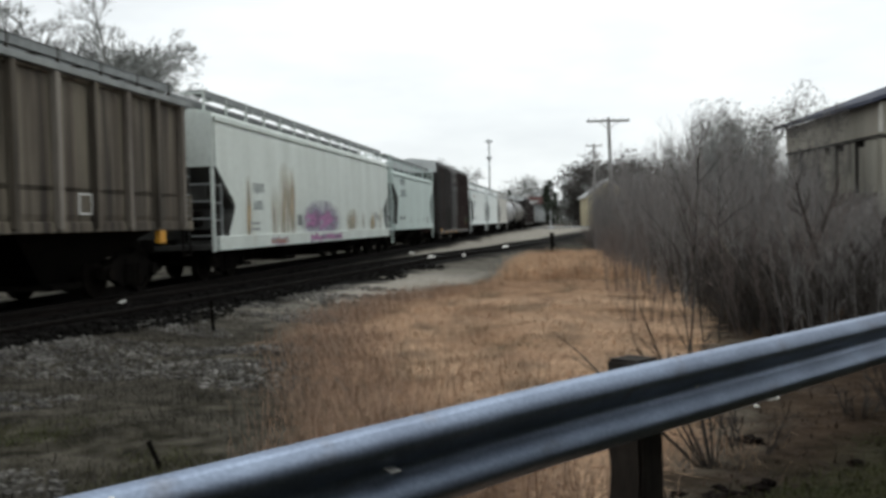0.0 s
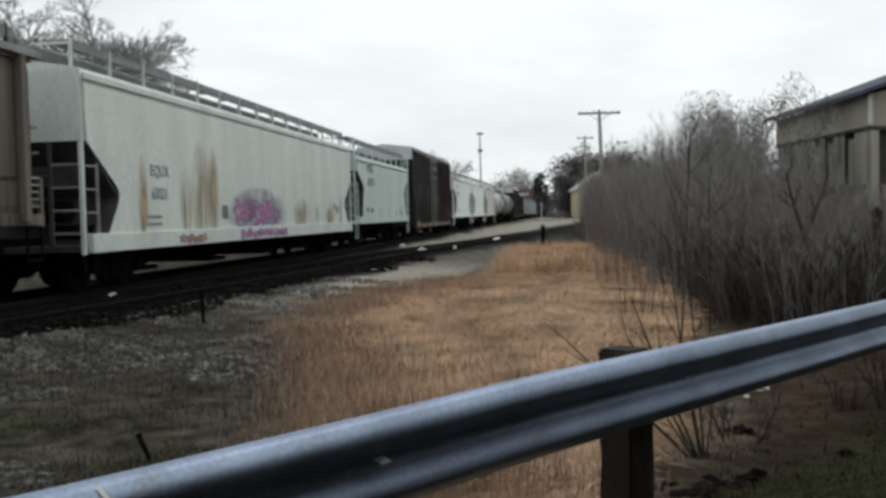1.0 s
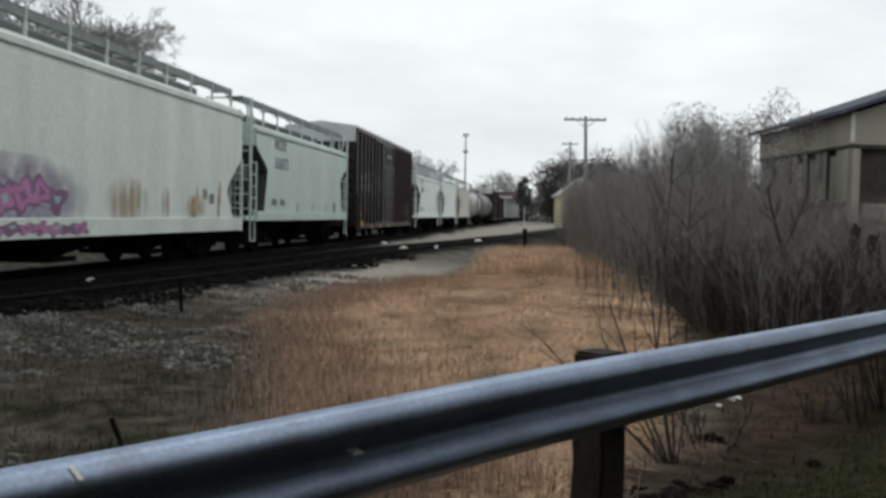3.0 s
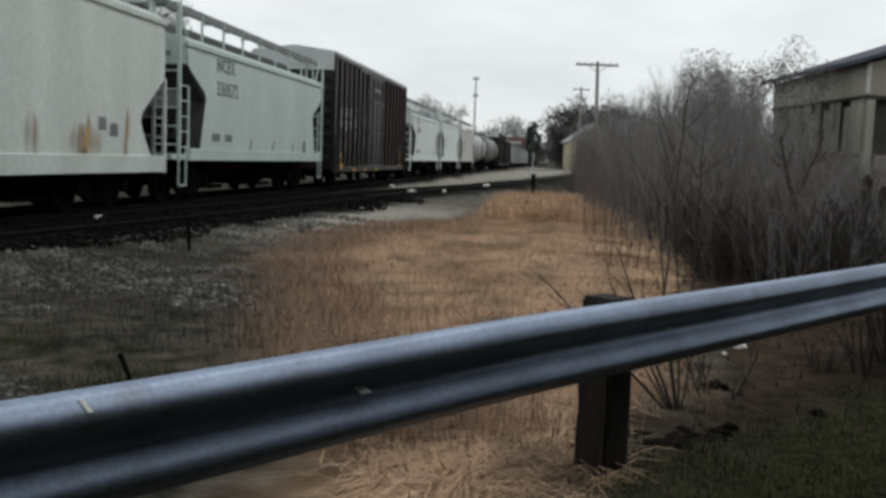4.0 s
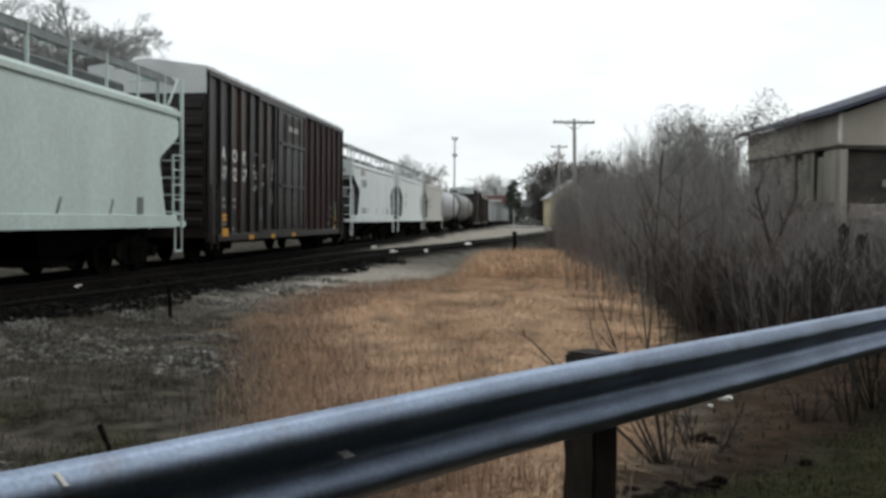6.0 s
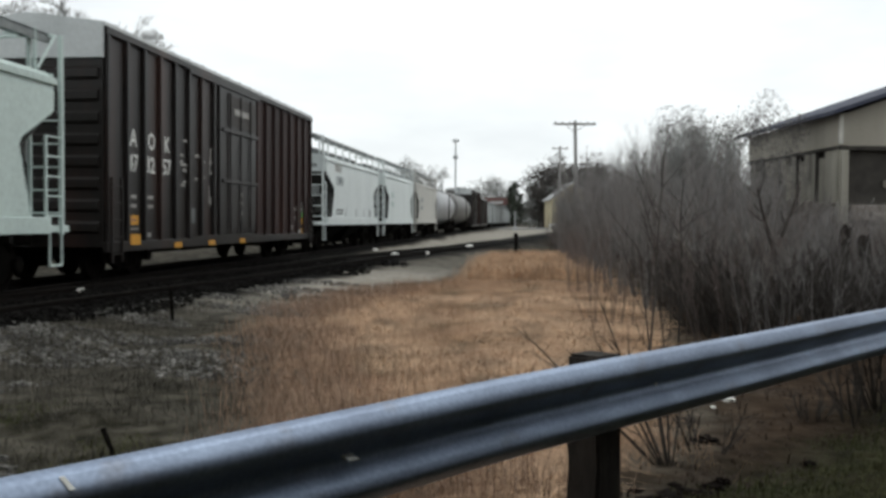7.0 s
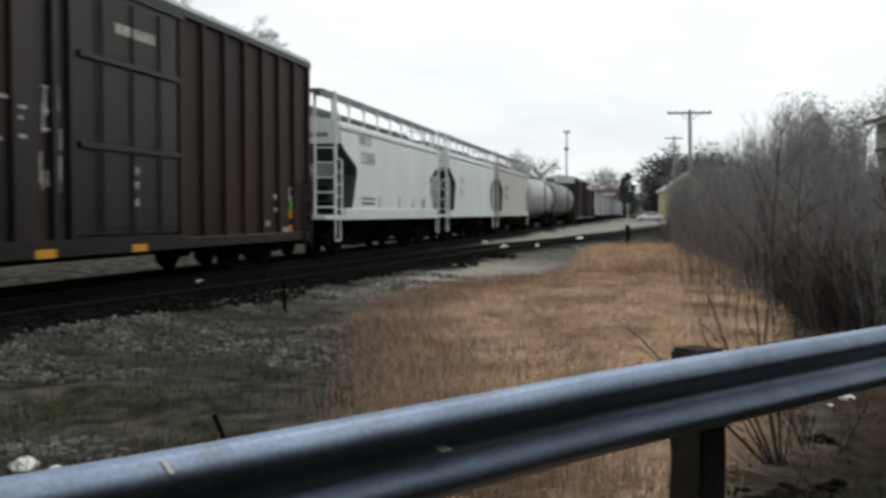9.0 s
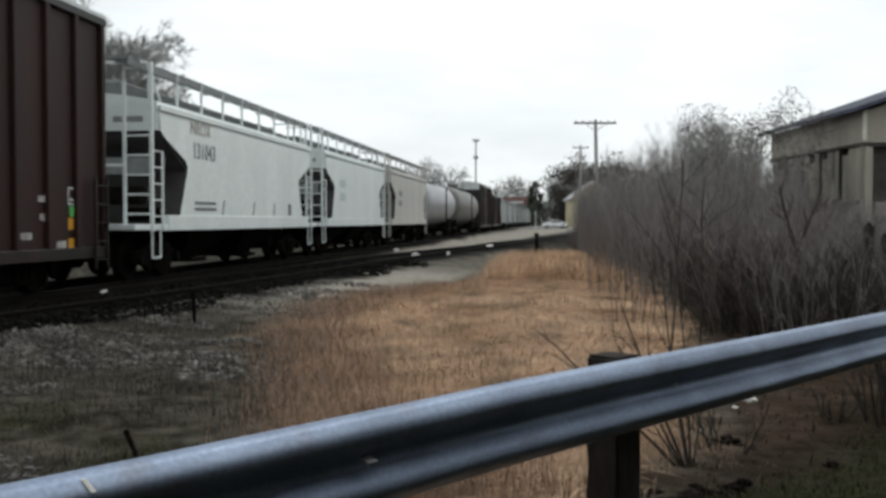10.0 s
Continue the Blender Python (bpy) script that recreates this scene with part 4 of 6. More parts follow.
part("placard", boxed(14.88, 15.1, BY - 0.004, BY + 0.004, 1.32, 1.5), M_green, c, "green placard")
part("placard", boxed(14.82, 15.2, BY - 0.004, BY + 0.004, 1.1, 1.3), M_yellow, c, "yellow reflective placard")
part("placard", boxed(14.82, 15.2, BY - 0.004, BY + 0.004, 0.72, 0.95), M_yellow, c, "yellow reflective placard")
for z in (1.35, 1.62, 1.86):
    part("door_placard", boxed(8.05, 8.15, -1.578, -1.566, z, z + 0.12), M_dimletter, c)
CARS.append((c, 56.75))

# three hoppers behind the boxcar
c = hopper("white_hopper_car", 74.1, 13.85, M_clean, "clean white covered hopper car with black number", bays=2, eave=3.75, mid=3.1, cut=1.4, sill=1.04, band=0.33, walk_h=0.73, notch=2.36, low_cut=0.9, e=1.1)
lettering("reporting_mark", "NROX", 0.44, 2.65, SY, 3.2, M_faded, c, squeeze=0.95)
lettering("car_number", "131043", 0.52, 2.78, SY, 2.66, M_letterd, c, squeeze=0.9)
for x in (4.6, 6.9, 8.7):
    part("stencil_line", prism([(x, 1.4), (x + 0.07, 1.4), (x + 0.2, 1.75), (x + 0.13, 1.75)], SY - 0.002, SY + 0.004), M_hatch, c)
part("stencil_plate", boxed(10.2, 10.5, SY - 0.004, SY + 0.004, 1.4, 1.75), M_hatch, c)
bars("stencil_line", c, 2.9, SY, 1.62, 1.3, 0.07, M_hatch, 2, 0.14)
CARS.append((c, 74.1))
c = hopper("white_hopper_car", 88.25, 12.4, M_clean, "white covered hopper car", bays=2, eave=3.78, mid=3.08, cut=1.25, sill=1.05, walk_h=0.73, notch=2.38, low_cut=0.8, e=0.7, band=0.3)
bars("stencil_line", c, 2.8, SY, 2.5, 0.9, 0.3, M_grey, 2, 0.5)
CARS.append((c, 88.25))
c = hopper("beige_hopper_car", 100.95, 13.4, M_beige, "beige covered hopper car with faint stencils", bays=2, eave=3.8, mid=3.1, cut=1.25, sill=1.05, walk_h=0.73, notch=2.38, low_cut=0.8, e=0.7, band=0.3)
bars("stencil_line", c, 2.9, SY, 2.5, 1.0, 0.3, M_farcar, 2, 0.5)
CARS.append((c, 100.95))
c = tank_car("white_tank_car", 114.6, 16.9, M_tankw, "white tank car with scattered grey stains", 1.52)
CARS.append((c, 114.6))
c = tank_car("dark_tank_car", 131.8, 19.2, M_tankd, "dark grey tank car", 1.6)
CARS.append((c, 131.8))
c = boxcar("brown_boxcar", 151.4, 16.1, "dark brown boxcar with pale end panel", rolling=False, height=5.2)
CARS.append((c, 151.4))
c = boxcar("brown_boxcar", 168.0, 15.6, "lower dark brown boxcar with rusty sides", rolling=False, height=4.6)
CARS.append((c, 168.0))
first = hopper("grey_hopper_car", 184.2, 15.5, M_farcar, "dull grey covered hopper car", bays=3, eave=3.9, mid=2.2, cut=0.6, rolling=False, notch=1.9, low_cut=0.5)
CARS.append((first, 184.2))
for i in range(1, 12):
    s = 184.2 + i * 16.0
    CARS.append((copy_thing(first, car_pose(s)), s))


# ---- guard rail beside the road ----
BEAM_ANGLE = 45.2
BEAM_P = Vector((0.02, 3.50, 0))
beam_pose = pose(BEAM_P.x, BEAM_P.y, 0, 0, 0, BEAM_ANGLE)  # local x along the beam, +y away from the road


def w_beam():
    """Corrugated steel section, 312 mm deep, with two humps towards the road and rolled lips."""
    prof = [(0.010, 0.703), (-0.004, 0.706)]
    for k in range(33):
        z = 0.698 - 0.322 * k / 32
        prof.append((-0.013 - 0.035 * (1 - math.cos(math.tau * (z - 0.537) / 0.196)), z))
    prof += [(-0.004, 0.369), (0.010, 0.371)]
    prof = [(y + 0.13 * (0.70 - z), 0.703 - (0.703 - z) * 1.05) for y, z in prof]
    t = 0.004
    ring = prof + [(y + t, z) for y, z in reversed(prof)]
    xs = list(np.linspace(-8, 14, 89))
    return loft([[(x, y, z + 0.0015 * math.sin(x * 1.7) - 0.022 * min(1, max(0, (0.4 - x) / 1.8))) for y, z in ring] for x in xs])


gr = empty("guard_rail", beam_pose, "galvanised steel W-beam guard rail on wooden posts", "guard rail")
beam = part("beam", w_beam(), M_galv, gr, "dull galvanised corrugated beam", smooth=True)
for xc in (-3.5, 1.29, 6.1, 10.9):
    bm = boxed(xc - 0.098, xc + 0.098, 0.050, 0.240, -0.75, 0.705)
    bmesh.ops.bevel(bm, geom=[e for e in bm.edges], offset=0.014, segments=2, affect='EDGES')
    bmesh.ops.subdivide_edges(bm, edges=[e for e in bm.edges if e.calc_length() > 0.4], cuts=10)
    rr = random.Random(int(xc * 10))
    for v in bm.verts:
        v.co += Vector((rr.uniform(-1, 1), rr.uniform(-1, 1), rr.uniform(-0.6, 0.6))) * 0.006
    part("post", bm, M_post, gr, "dark weathered square timber post")
    part("bolt", bar(bmesh.new(), (xc + 0.33, 0.004, 0.545), (xc + 0.33, 0.04, 0.545), 0.017, 8), M_trimw, gr)
# pale tilted plate added for the slot where light shows through
part("slot_plate", loft([[(x, 0.004, 0.545), (x, -0.050, 0.532), (x, -0.049, 0.528), (x, 0.005, 0.540)] for x in (-0.437, -0.393)]), M_litter, gr, "pale plate standing in for the bright slot in the beam's valley")
part("scratch", loft([[(a - 0.007, y, z), (a + 0.007, y, z), (a + 0.007, y - 0.003, z - 0.002), (a - 0.007, y - 0.003, z - 0.002)]
                      for a, y, z in ((-1.420, -0.042, 0.668), (-1.412, -0.057, 0.652), (-1.405, -0.069, 0.637))]),
     M_litter, gr, "white paint scratch")

# ---- utility pole, second pole, mast ----
up = empty("utility_pole", pose(11.4, 70.2, gz(11.4, 70.2)), "grey wooden utility pole with one long crossarm", "utility pole")
part("pole", bar(bmesh.new(), (0.2, 0, -1), (-0.05, 0, 8.95), 0.17, 12, 0.12), M_pole, up)
part("crossarm", boxed(-1.65, 1.5, -0.07, 0.07, 8.62, 8.78, bevel=0.01), M_pole, up)
for x in (-1.5, -1.0, -0.45, 0.35, 0.9, 1.4):
    part("insulator", bar(bmesh.new(), (x, 0, 8.78), (x, 0, 8.92), 0.05, 8, 0.03), M_pole, up)
for s in (-1, 1):
    part("brace", bar(bmesh.new(), (-0.05, 0.08, 8.1), (s * 0.7, 0.08, 8.62), 0.025), M_pole, up)
up2 = empty("utility_pole", pose(16.1, 110.3, gz(16.1, 110.3)), "grey wooden utility pole with transformer and short crossarms", "utility pole")
part("pole", bar(bmesh.new(), (0, 0, -1), (0, 0, 10.1), 0.17, 12, 0.12), M_pole, up2)
for z, w in ((9.75, 0.95), (8.75, 0.7)):
    part("crossarm", boxed(-w, w, -0.07, 0.07, z, z + 0.14, bevel=0.01), M_pole, up2)
    for x in (-w + 0.1, w - 0.1):
        part("insulator", bar(bmesh.new(), (x, 0, z + 0.14), (x, 0, z + 0.3), 0.06, 8, 0.04), M_pole, up2)
part("transformer", bar(bmesh.new(), (0.4, 0, 7.2), (0.4, 0, 8.1), 0.28, 12), M_pole, up2)
tw = empty("light_mast", pose(5.6, 160.5, gz(5.6, 160.5)), "slender pale steel mast with small head frames", "mast")
part("shaft", bar(bmesh.new(), (0, 0, -0.5), (0, 0, 14.9), 0.2, 10, 0.12), M_tower, tw)
for z, w in ((14.75, 0.42), (11.9, 0.32)):
    bm = bmesh.new()
    box(bm, -w, w, -0.2, 0.2, z, z + 0.12)
    for x in (-w, -w / 3, w / 3, w):
        box(bm, x - 0.1, x + 0.1, -0.25, 0.25, z + 0.05, z + 0.5)
    part("head_frame", bm, M_tower, tw)

# ---- small trackside things ----
sw = empty("switch_stand", pose(4.45, 44.7, gz(4.45, 44.7)), "dark switch stand post beside the siding", "switch stand")
part("post", boxed(-0.075, 0.075, -0.075, 0.075, -0.2, 0.9, bevel=0.02), M_under, sw)
part("base", boxed(-0.35, 0.35, -0.2, 0.2, -0.05, 0.12), M_under, sw)
part("lever", bar(bmesh.new(), (0, 0, 0.5), (0.32, 0, 0.12), 0.025), M_under, sw)
part("target", boxed(-0.10, 0.10, -0.02, 0.02, 0.75, 0.95), M_under, sw)
sg = empty("crossing_signal", pose(14.6, 148, gz(14.6, 148)), "silver crossing signal mast", "signal")
part("mast", bar(bmesh.new(), (0, 0, -0.3), (0, 0, 3.0), 0.09, 10), M_signal, sg)
part("base", boxed(-0.4, 0.4, -0.4, 0.4, -0.2, 0.5), M_signal, sg)
st = empty("marker_stake", pose(-3.63, 13.69, gz(-3.63, 13.69), 0, -2), "thin rusty metal stake in the weeds", "stake")
part("stake", boxed(-0.025, 0.025, -0.012, 0.012, -0.25, 0.5), M_under, st)
sb = empty("broken_stub", pose(-2.0, 6.1, gz(-2.0, 6.1), 0, -22), "short dark broken stick in the weeds", "stick")
part("stick", bar(bmesh.new(), (0, 0, -0.1), (0, 0, 0.2), 0.014, 6, 0.018), M_under, sb)


def litter(x, y, size, seed, label):
    r = random.Random(seed)
    bm = bmesh.new()
    bmesh.ops.create_icosphere(bm, subdivisions=2, radius=size)
    for v in bm.verts:
        v.co = Vector((v.co.x * 1.3, v.co.y, v.co.z * 0.55)) * r.uniform(0.65, 1.2)
    th = part("crumpled_litter", bm, M_litter)
    th.matrix_basis = pose(x, y, gz(x, y) + size * 0.35, 0, 0, r.uniform(0, 180))
    return tagged(th, label, "litter")


litter(2.62, 8.0, 0.055, 1, "crumpled white plastic scrap on the dirt")
litter(2.42, 7.75, 0.028, 2, "small white plastic scrap on the dirt")
litter(-2.95, 5.3, 0.09, 3, "crumpled white paper bag in the grass")
litter(-2.75, 5.25, 0.055, 4, "crumpled white paper scrap in the grass")
for i, (x, y, s) in enumerate(((-1.1, 37.2, 0.16), (0.15, 38.8, 0.14), (2.4, 47.9, 0.2), (-6.4, 17.6, 0.1), (-2.2, 44, 0.12))):
    litter(x, y, s, 10 + i, "pale scrap lying beside the rails")

# ---- derelict warehouse ----
wh = empty("warehouse", pose(16.75, 37.5, -0.25), "derelict tan warehouse with blue-grey roof edge", "building")
WL, WW, EH = 10.6, 15.0, 6.02
RIDGE = EH + 0.35 * WW / 2
# solid core, the interior's shade put into its dark colour
part("north_gable_core", loft([[(0.3, y, 0), (WW, y, 0), (WW, y, EH), (WW / 2, y, RIDGE - 0.1), (0.3, y, EH)] for y in (0.3, WL)]), M_darkwood, wh, "solid core coloured dark for the shaded interior")
part("upper_siding", boxed(0, 0.28, 0, WL, 4.72, EH, bevel=0.01), M_siding, wh, "tan upper siding band")
part("upper_gable", prism([(0.29, 4.72), (WW, 4.72), (WW, EH), (WW / 2, RIDGE - 0.05), (0.29, EH)], 0, 0.28), M_siding, wh, "tan gable siding")
part("corner_trim", boxed(-0.05, 0.1, -0.06, 0.02, 4.8, EH - 0.1), M_trimw, wh, "pale corner board")
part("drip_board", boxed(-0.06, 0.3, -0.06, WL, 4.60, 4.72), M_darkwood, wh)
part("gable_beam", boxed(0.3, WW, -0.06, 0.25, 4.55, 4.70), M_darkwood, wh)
rr = random.Random(31)
for i in range(5):
    y = 0.05 + i * 2.08
    part("wall_post", boxed(-0.03, 0.2, y + 0.06, y + 0.18, 0, 4.6), M_panel if i == 0 else M_darkwood, wh)
    for k in range(3):
        ya, yb = y + 0.2 + 0.62 * k, y + 0.2 + 0.62 * k + rr.uniform(0.585, 0.612)
        part("wall_panel", boxed(0.02 + rr.uniform(0, 0.02), 0.24, ya, yb, 2.2 + rr.uniform(-0.25, 0.35), 4.6 - (rr.uniform(0, 0.5) if rr.random() < 0.3 else 0.02)), M_panel, wh)
    # opening drawn as a dark slab, its shade in the colour
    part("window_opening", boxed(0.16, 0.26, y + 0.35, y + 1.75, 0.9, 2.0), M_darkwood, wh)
rr = random.Random(12)
for i in range(46):
    y, z = rr.uniform(0, WL - 0.8), rr.uniform(0.2, 2.3)
    part("masonry_block", boxed(-0.1, 0.22, y, y + rr.uniform(0.35, 0.8), z, z + rr.uniform(0.2, 0.45), bevel=0.03), M_rubble, wh)
part("sill_course", boxed(-0.06, 0.22, 0.3, WL, 1.5, 2.45, bevel=0.03), M_rubble, wh, "crumbling pale sill course")
part("sill_course", boxed(0.5, WW, 0.02, 0.24, 1.75, 2.35, bevel=0.03), M_rubble, wh, "crumbling pale sill course")
part("broken_pane", boxed(1.9, 2.9, 0.1, 0.26, 3.05, 3.35), M_panel, wh, "pale broken board in the dark opening")
for i in range(20):
    x, z = rr.uniform(0.4, 8), rr.uniform(0.3, 2.4)
    part("masonry_block", boxed(x, x + rr.uniform(0.3, 0.8), -0.08, 0.2, z, z + rr.uniform(0.2, 0.5), bevel=0.03), M_rubble, wh)
for x in (0.05, 3.4, 6.8):
    part("gable_post", boxed(x, x + 0.3, -0.05, 0.2, 0, 4.55), M_panel if x < 1 else M_darkwood, wh)
for x0, x1, za, zb in ((-0.55, WW / 2, EH - 0.12, RIDGE), (WW / 2, WW + 0.5, RIDGE, EH - 0.12)):
    part("roof_slope", loft([[(x0, y, za), (x1, y, zb), (x1, y, zb + 0.16), (x0, y, za + 0.16)] for y in (-0.6, WL + 0.5)]), M_metalroof, wh)

# ---- cream house, red-roofed building, far shed ----
ho = empty("house", pose(24.1, 176, -0.1), "cream yellow two-storey house with pale gabled roof", "house")
part("wall", boxed(0, 8.5, 0, 9, 0, 5.6), M_house, ho)
part("gable_wall", prism([(0, 5.6), (8.5, 5.6), (4.25, 8.6)], 0.02, 8.98), M_house, ho)
for x0, x1, za, zb in ((-0.5, 4.25, 5.3, 8.7), (4.25, 9, 8.7, 5.3)):
    part("roof", loft([[(x0, y, za), (x1, y, zb), (x1, y, zb + 0.25), (x0, y, za + 0.25)] for y in (-0.5, 9.5)]), M_houseroof, ho)
for x in (1.6, 5.6):
    for z in (0.9, 3.6):
        w = part("window", boxed(x, x + 1.1, -0.04, 0.05, z, z + 1.5), M_trimw, ho)
        part("pane", boxed(x + 0.1, x + 1.0, -0.06, -0.03, z + 0.1, z + 1.4), M_glass, w)
rb = empty("red_roofed_building", pose(16.3, 250, 0), "low building with faded red roof behind the train", "building")
part("wall", boxed(0, 6.3, 0, 8, 0, 5.62), M_farcar, rb)
part("roof", prism([(-0.3, 5.6), (6.6, 5.6), (6.2, 7.6), (0.2, 7.6)], -0.6, 8.6), M_redwall, rb, "faded red roof")
part("sign_band", boxed(1.5, 5, -0.75, -0.6, 5.9, 6.6), M_conc, rb)

# ---- road under the camera; unseen wall behind and roof above, added to block skylight ----
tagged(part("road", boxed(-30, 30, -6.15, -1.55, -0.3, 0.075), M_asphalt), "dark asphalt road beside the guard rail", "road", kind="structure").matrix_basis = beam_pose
tagged(part("shade_roof", boxed(-9, 9, -6.2, -1.75, 3.0, 3.2), M_blocker), "unseen dark roof added over the viewpoint to block sky light", "roof", kind="structure").matrix_basis = beam_pose
tagged(part("shade_wall", boxed(-9, 9, -6.4, -6.2, -0.5, 3.2), M_blocker), "unseen dark wall added behind the viewpoint to block sky light", "wall", kind="structure").matrix_basis = beam_pose

# ---- road across the tracks in the distance ----
bm = boxed(-60, 90, 160, 172, -0.4, 0.02)
tagged(part("road", bm, M_road), "grey asphalt cross road", "road", kind="structure")
bm = boxed(-60, 90, 171.5, 171.8, 0.02, 0.14)
tagged(part("kerb", bm, M_conc), "pale concrete kerb", "kerb", kind="structure")


def sedan():
    car = empty("white_car", pose(30, 166, 0.03), "white saloon car stopping at the crossing", "car")
    pts = [(-2.2, 0.35), (2.2, 0.35), (2.25, 0.75), (1.9, 0.92), (1.05, 1.0), (0.45, 1.42), (-0.85, 1.45), (-1.5, 1.02), (-2.2, 0.95)]
    bm = prism(pts, -0.85, 0.85)
    bmesh.ops.bevel(bm, geom=[e for e in bm.edges], offset=0.06, segments=2, affect='EDGES')
    part("body", bm, M_carw, car)
    for s in (-1, 1):
        part("side_window", prism([(0.85, 1.02), (0.40, 1.34), (-0.8, 1.36), (-1.2, 1.04)], *sorted((s * 0.845, s * 0.857))), M_glass, car)
    part("windscreen", loft([[(1.02, -0.7, 1.04), (1.02, 0.7, 1.04), (0.52, 0.65, 1.40), (0.52, -0.65, 1.40)],
                             [(1.05, -0.7, 1.05), (1.05, 0.7, 1.05), (0.55, 0.65, 1.41), (0.55, -0.65, 1.41)]]), M_glass, car)
    for x in (-1.4, 1.4):
        for s in (-1, 1):
            w = part("wheel", bar(bmesh.new(), (0, -0.1, 0), (0, 0.1, 0), 0.32, 16), M_tyre, car)
            w.matrix_basis = pose(x, s * 0.78, 0.32)
            part("rim", bar(bmesh.new(), (0, s * 0.09, 0), (0, s * 0.112, 0), 0.2, 12), M_signal, w)
    for s in (-1, 1):
        part("headlight", boxed(2.18, 2.27, *sorted((s * 0.5, s * 0.78)), 0.66, 0.8), M_glass, car)
    return car


SEDAN = sedan()


# ---- bare woody plants ----
class Twigs:
    """Collects tapered three-sided shoots: the main stems in one mesh, the side shoots in another."""

    def __init__(self, seed, steps=(5, 3, 2, 2, 2)):
        self.r, self.least, self.steps = random.Random(seed), 0.0025, steps
        self.v, self.f, self.roots = ([], []), ([], []), []

    def shoot(self, pts, r0, r1, level):
        v, f = self.v[level > 0], self.f[level > 0]
        base, n = len(v), len(pts)
        for i, p in enumerate(pts):
            d = (pts[min(i + 1, n - 1)] - pts[max(i - 1, 0)]).normalized()
            u = d.orthogonal().normalized()
            w = d.cross(u)
            rad = r0 + (r1 - r0) * i / (n - 1)
            for k in range(3):
                a = k * math.tau / 3
                v.append(p + (u * math.cos(a) + w * math.sin(a)) * rad)
        for i in range(n - 1):
            for k in range(3):
                a, b = base + i * 3 + k, base + i * 3 + (k + 1) % 3
                f.append((a, b, b + 3, a + 3))

    def grow(self, p, d, length, rad, level, spec):
        """Grow a shoot and its side shoots; spec gives, per level, the number of side shoots, their length ratio, angle, wobble and lift."""
        r = self.r
        n = self.steps[level]
        pts, q, dd = [p.copy()], p.copy(), d.normalized()
        count, ratio, angle, wob, up = spec[level]
        for i in range(n - 1):
            dd = (dd + Vector((r.uniform(-1, 1), r.uniform(-1, 1), r.uniform(-1, 1) + up)) * wob).normalized()
            q = q + dd * (length / (n - 1))
            pts.append(q.copy())
        if level == 0:
            self.roots.append(len(self.v[0]))
        self.shoot(pts, rad, rad * 0.35, level)
        if level + 1 >= len(spec):
            return
        for j in range(count):
            t = r.uniform(0.25 if level else 0.3, 1.0)
            k = min(int(t * (n - 1)), n - 2)
            a = pts[k].lerp(pts[k + 1], t * (n - 1) - k)
            ax = (pts[k + 1] - pts[k]).normalized()
            o = ax.orthogonal().normalized()
            o.rotate(Matrix.Rotation(r.uniform(0, math.tau), 3, ax))
            an = radians(angle * r.uniform(0.6, 1.3))
            nd = ax * math.cos(an) + o * math.sin(an)
            self.grow(a, nd, length * ratio * r.uniform(0.6, 1.15) * (1.15 - 0.5 * t), max(rad * 0.5 * (1.1 - 0.5 * t), self.least), level + 1, spec)

    def meshes(self, material, twig_material=None):
        """(stems, side shoots or None, height)."""
        top = max(p.z for vs in self.v for p in vs)
        if len(self.roots) > 1:
            c0 = sum((self.v[0][k] for k in self.roots), Vector()) / len(self.roots)
            self.v[0].append(c0 - Vector((0, 0, 0.25)))
            self.f[0].extend((k + j, k + (j + 1) % 3, len(self.v[0]) - 1) for k in self.roots for j in range(3))
        return (mesh_of("stem", self.v[0], self.f[0], material), mesh_of("twig_crown", self.v[1], self.f[1], twig_material or material) if self.f[1] else None, top)


def shrub_mesh(seed, height, stems, spread, spec, material, rad=0.02, lean=0.22):
    tw = Twigs(seed)
    for i in range(stems):
        a, q = tw.r.uniform(0, math.tau), spread * math.sqrt(tw.r.random())
        b = Vector((q * math.cos(a), q * math.sin(a), -0.1))
        d = Vector((math.cos(a) * lean * tw.r.random() + tw.r.uniform(-0.08, 0.08), math.sin(a) * lean * tw.r.random() + tw.r.uniform(-0.08, 0.08), 1))
        tw.grow(b, d, height * tw.r.uniform(0.55, 1.05), rad * tw.r.uniform(0.6, 1.4), 0, spec)
    return tw.meshes(material)


def wood(ob, meshes, m, stem="stem", crown="twig_crown"):
    share(stem, meshes[0], ob, m)
    if meshes[1]:
        share(crown, meshes[1], ob, m)


SPEC_TALL = [(10, 0.36, 20, 0.05, 0.5), (5, 0.5, 24, 0.08, 0.45), (0, 0, 0, 0.12, 0.35)]
SPEC_LOW = [(7, 0.42, 30, 0.09, 0.3), (4, 0.5, 30, 0.12, 0.2), (0, 0, 0, 0.16, 0.1)]
tall = [shrub_mesh(20 + i, 4.4, 10, 0.75, SPEC_TALL, M_bark, 0.020, 0.10) for i in range(5)]
low = [shrub_mesh(40 + i, 2.1, 16, 0.7, SPEC_LOW, M_bark, 0.012, 0.2) for i in range(4)]
red = [shrub_mesh(50 + i, 2.2, 22, 0.8, SPEC_LOW, M_redtwig, 0.010, 0.35) for i in range(2)]


def plant(name, me, x, y, scale, rot, label, category, group, sz=None):
    ob = empty(name, pose(x, y, gz(x, y), 0, 0, rot), label, category, group)
    wood(ob, me, Matrix.Diagonal((scale, scale, sz or scale, 1)))
    return ob


def thicket_edge(y):
    return float(np.interp(y, [8, 10.5, 13, 15.5, 20, 24, 43, 60], [4.6, 3.6, 3.6, 3.7, 3.9, 4.2, 6.25, 8.5]))


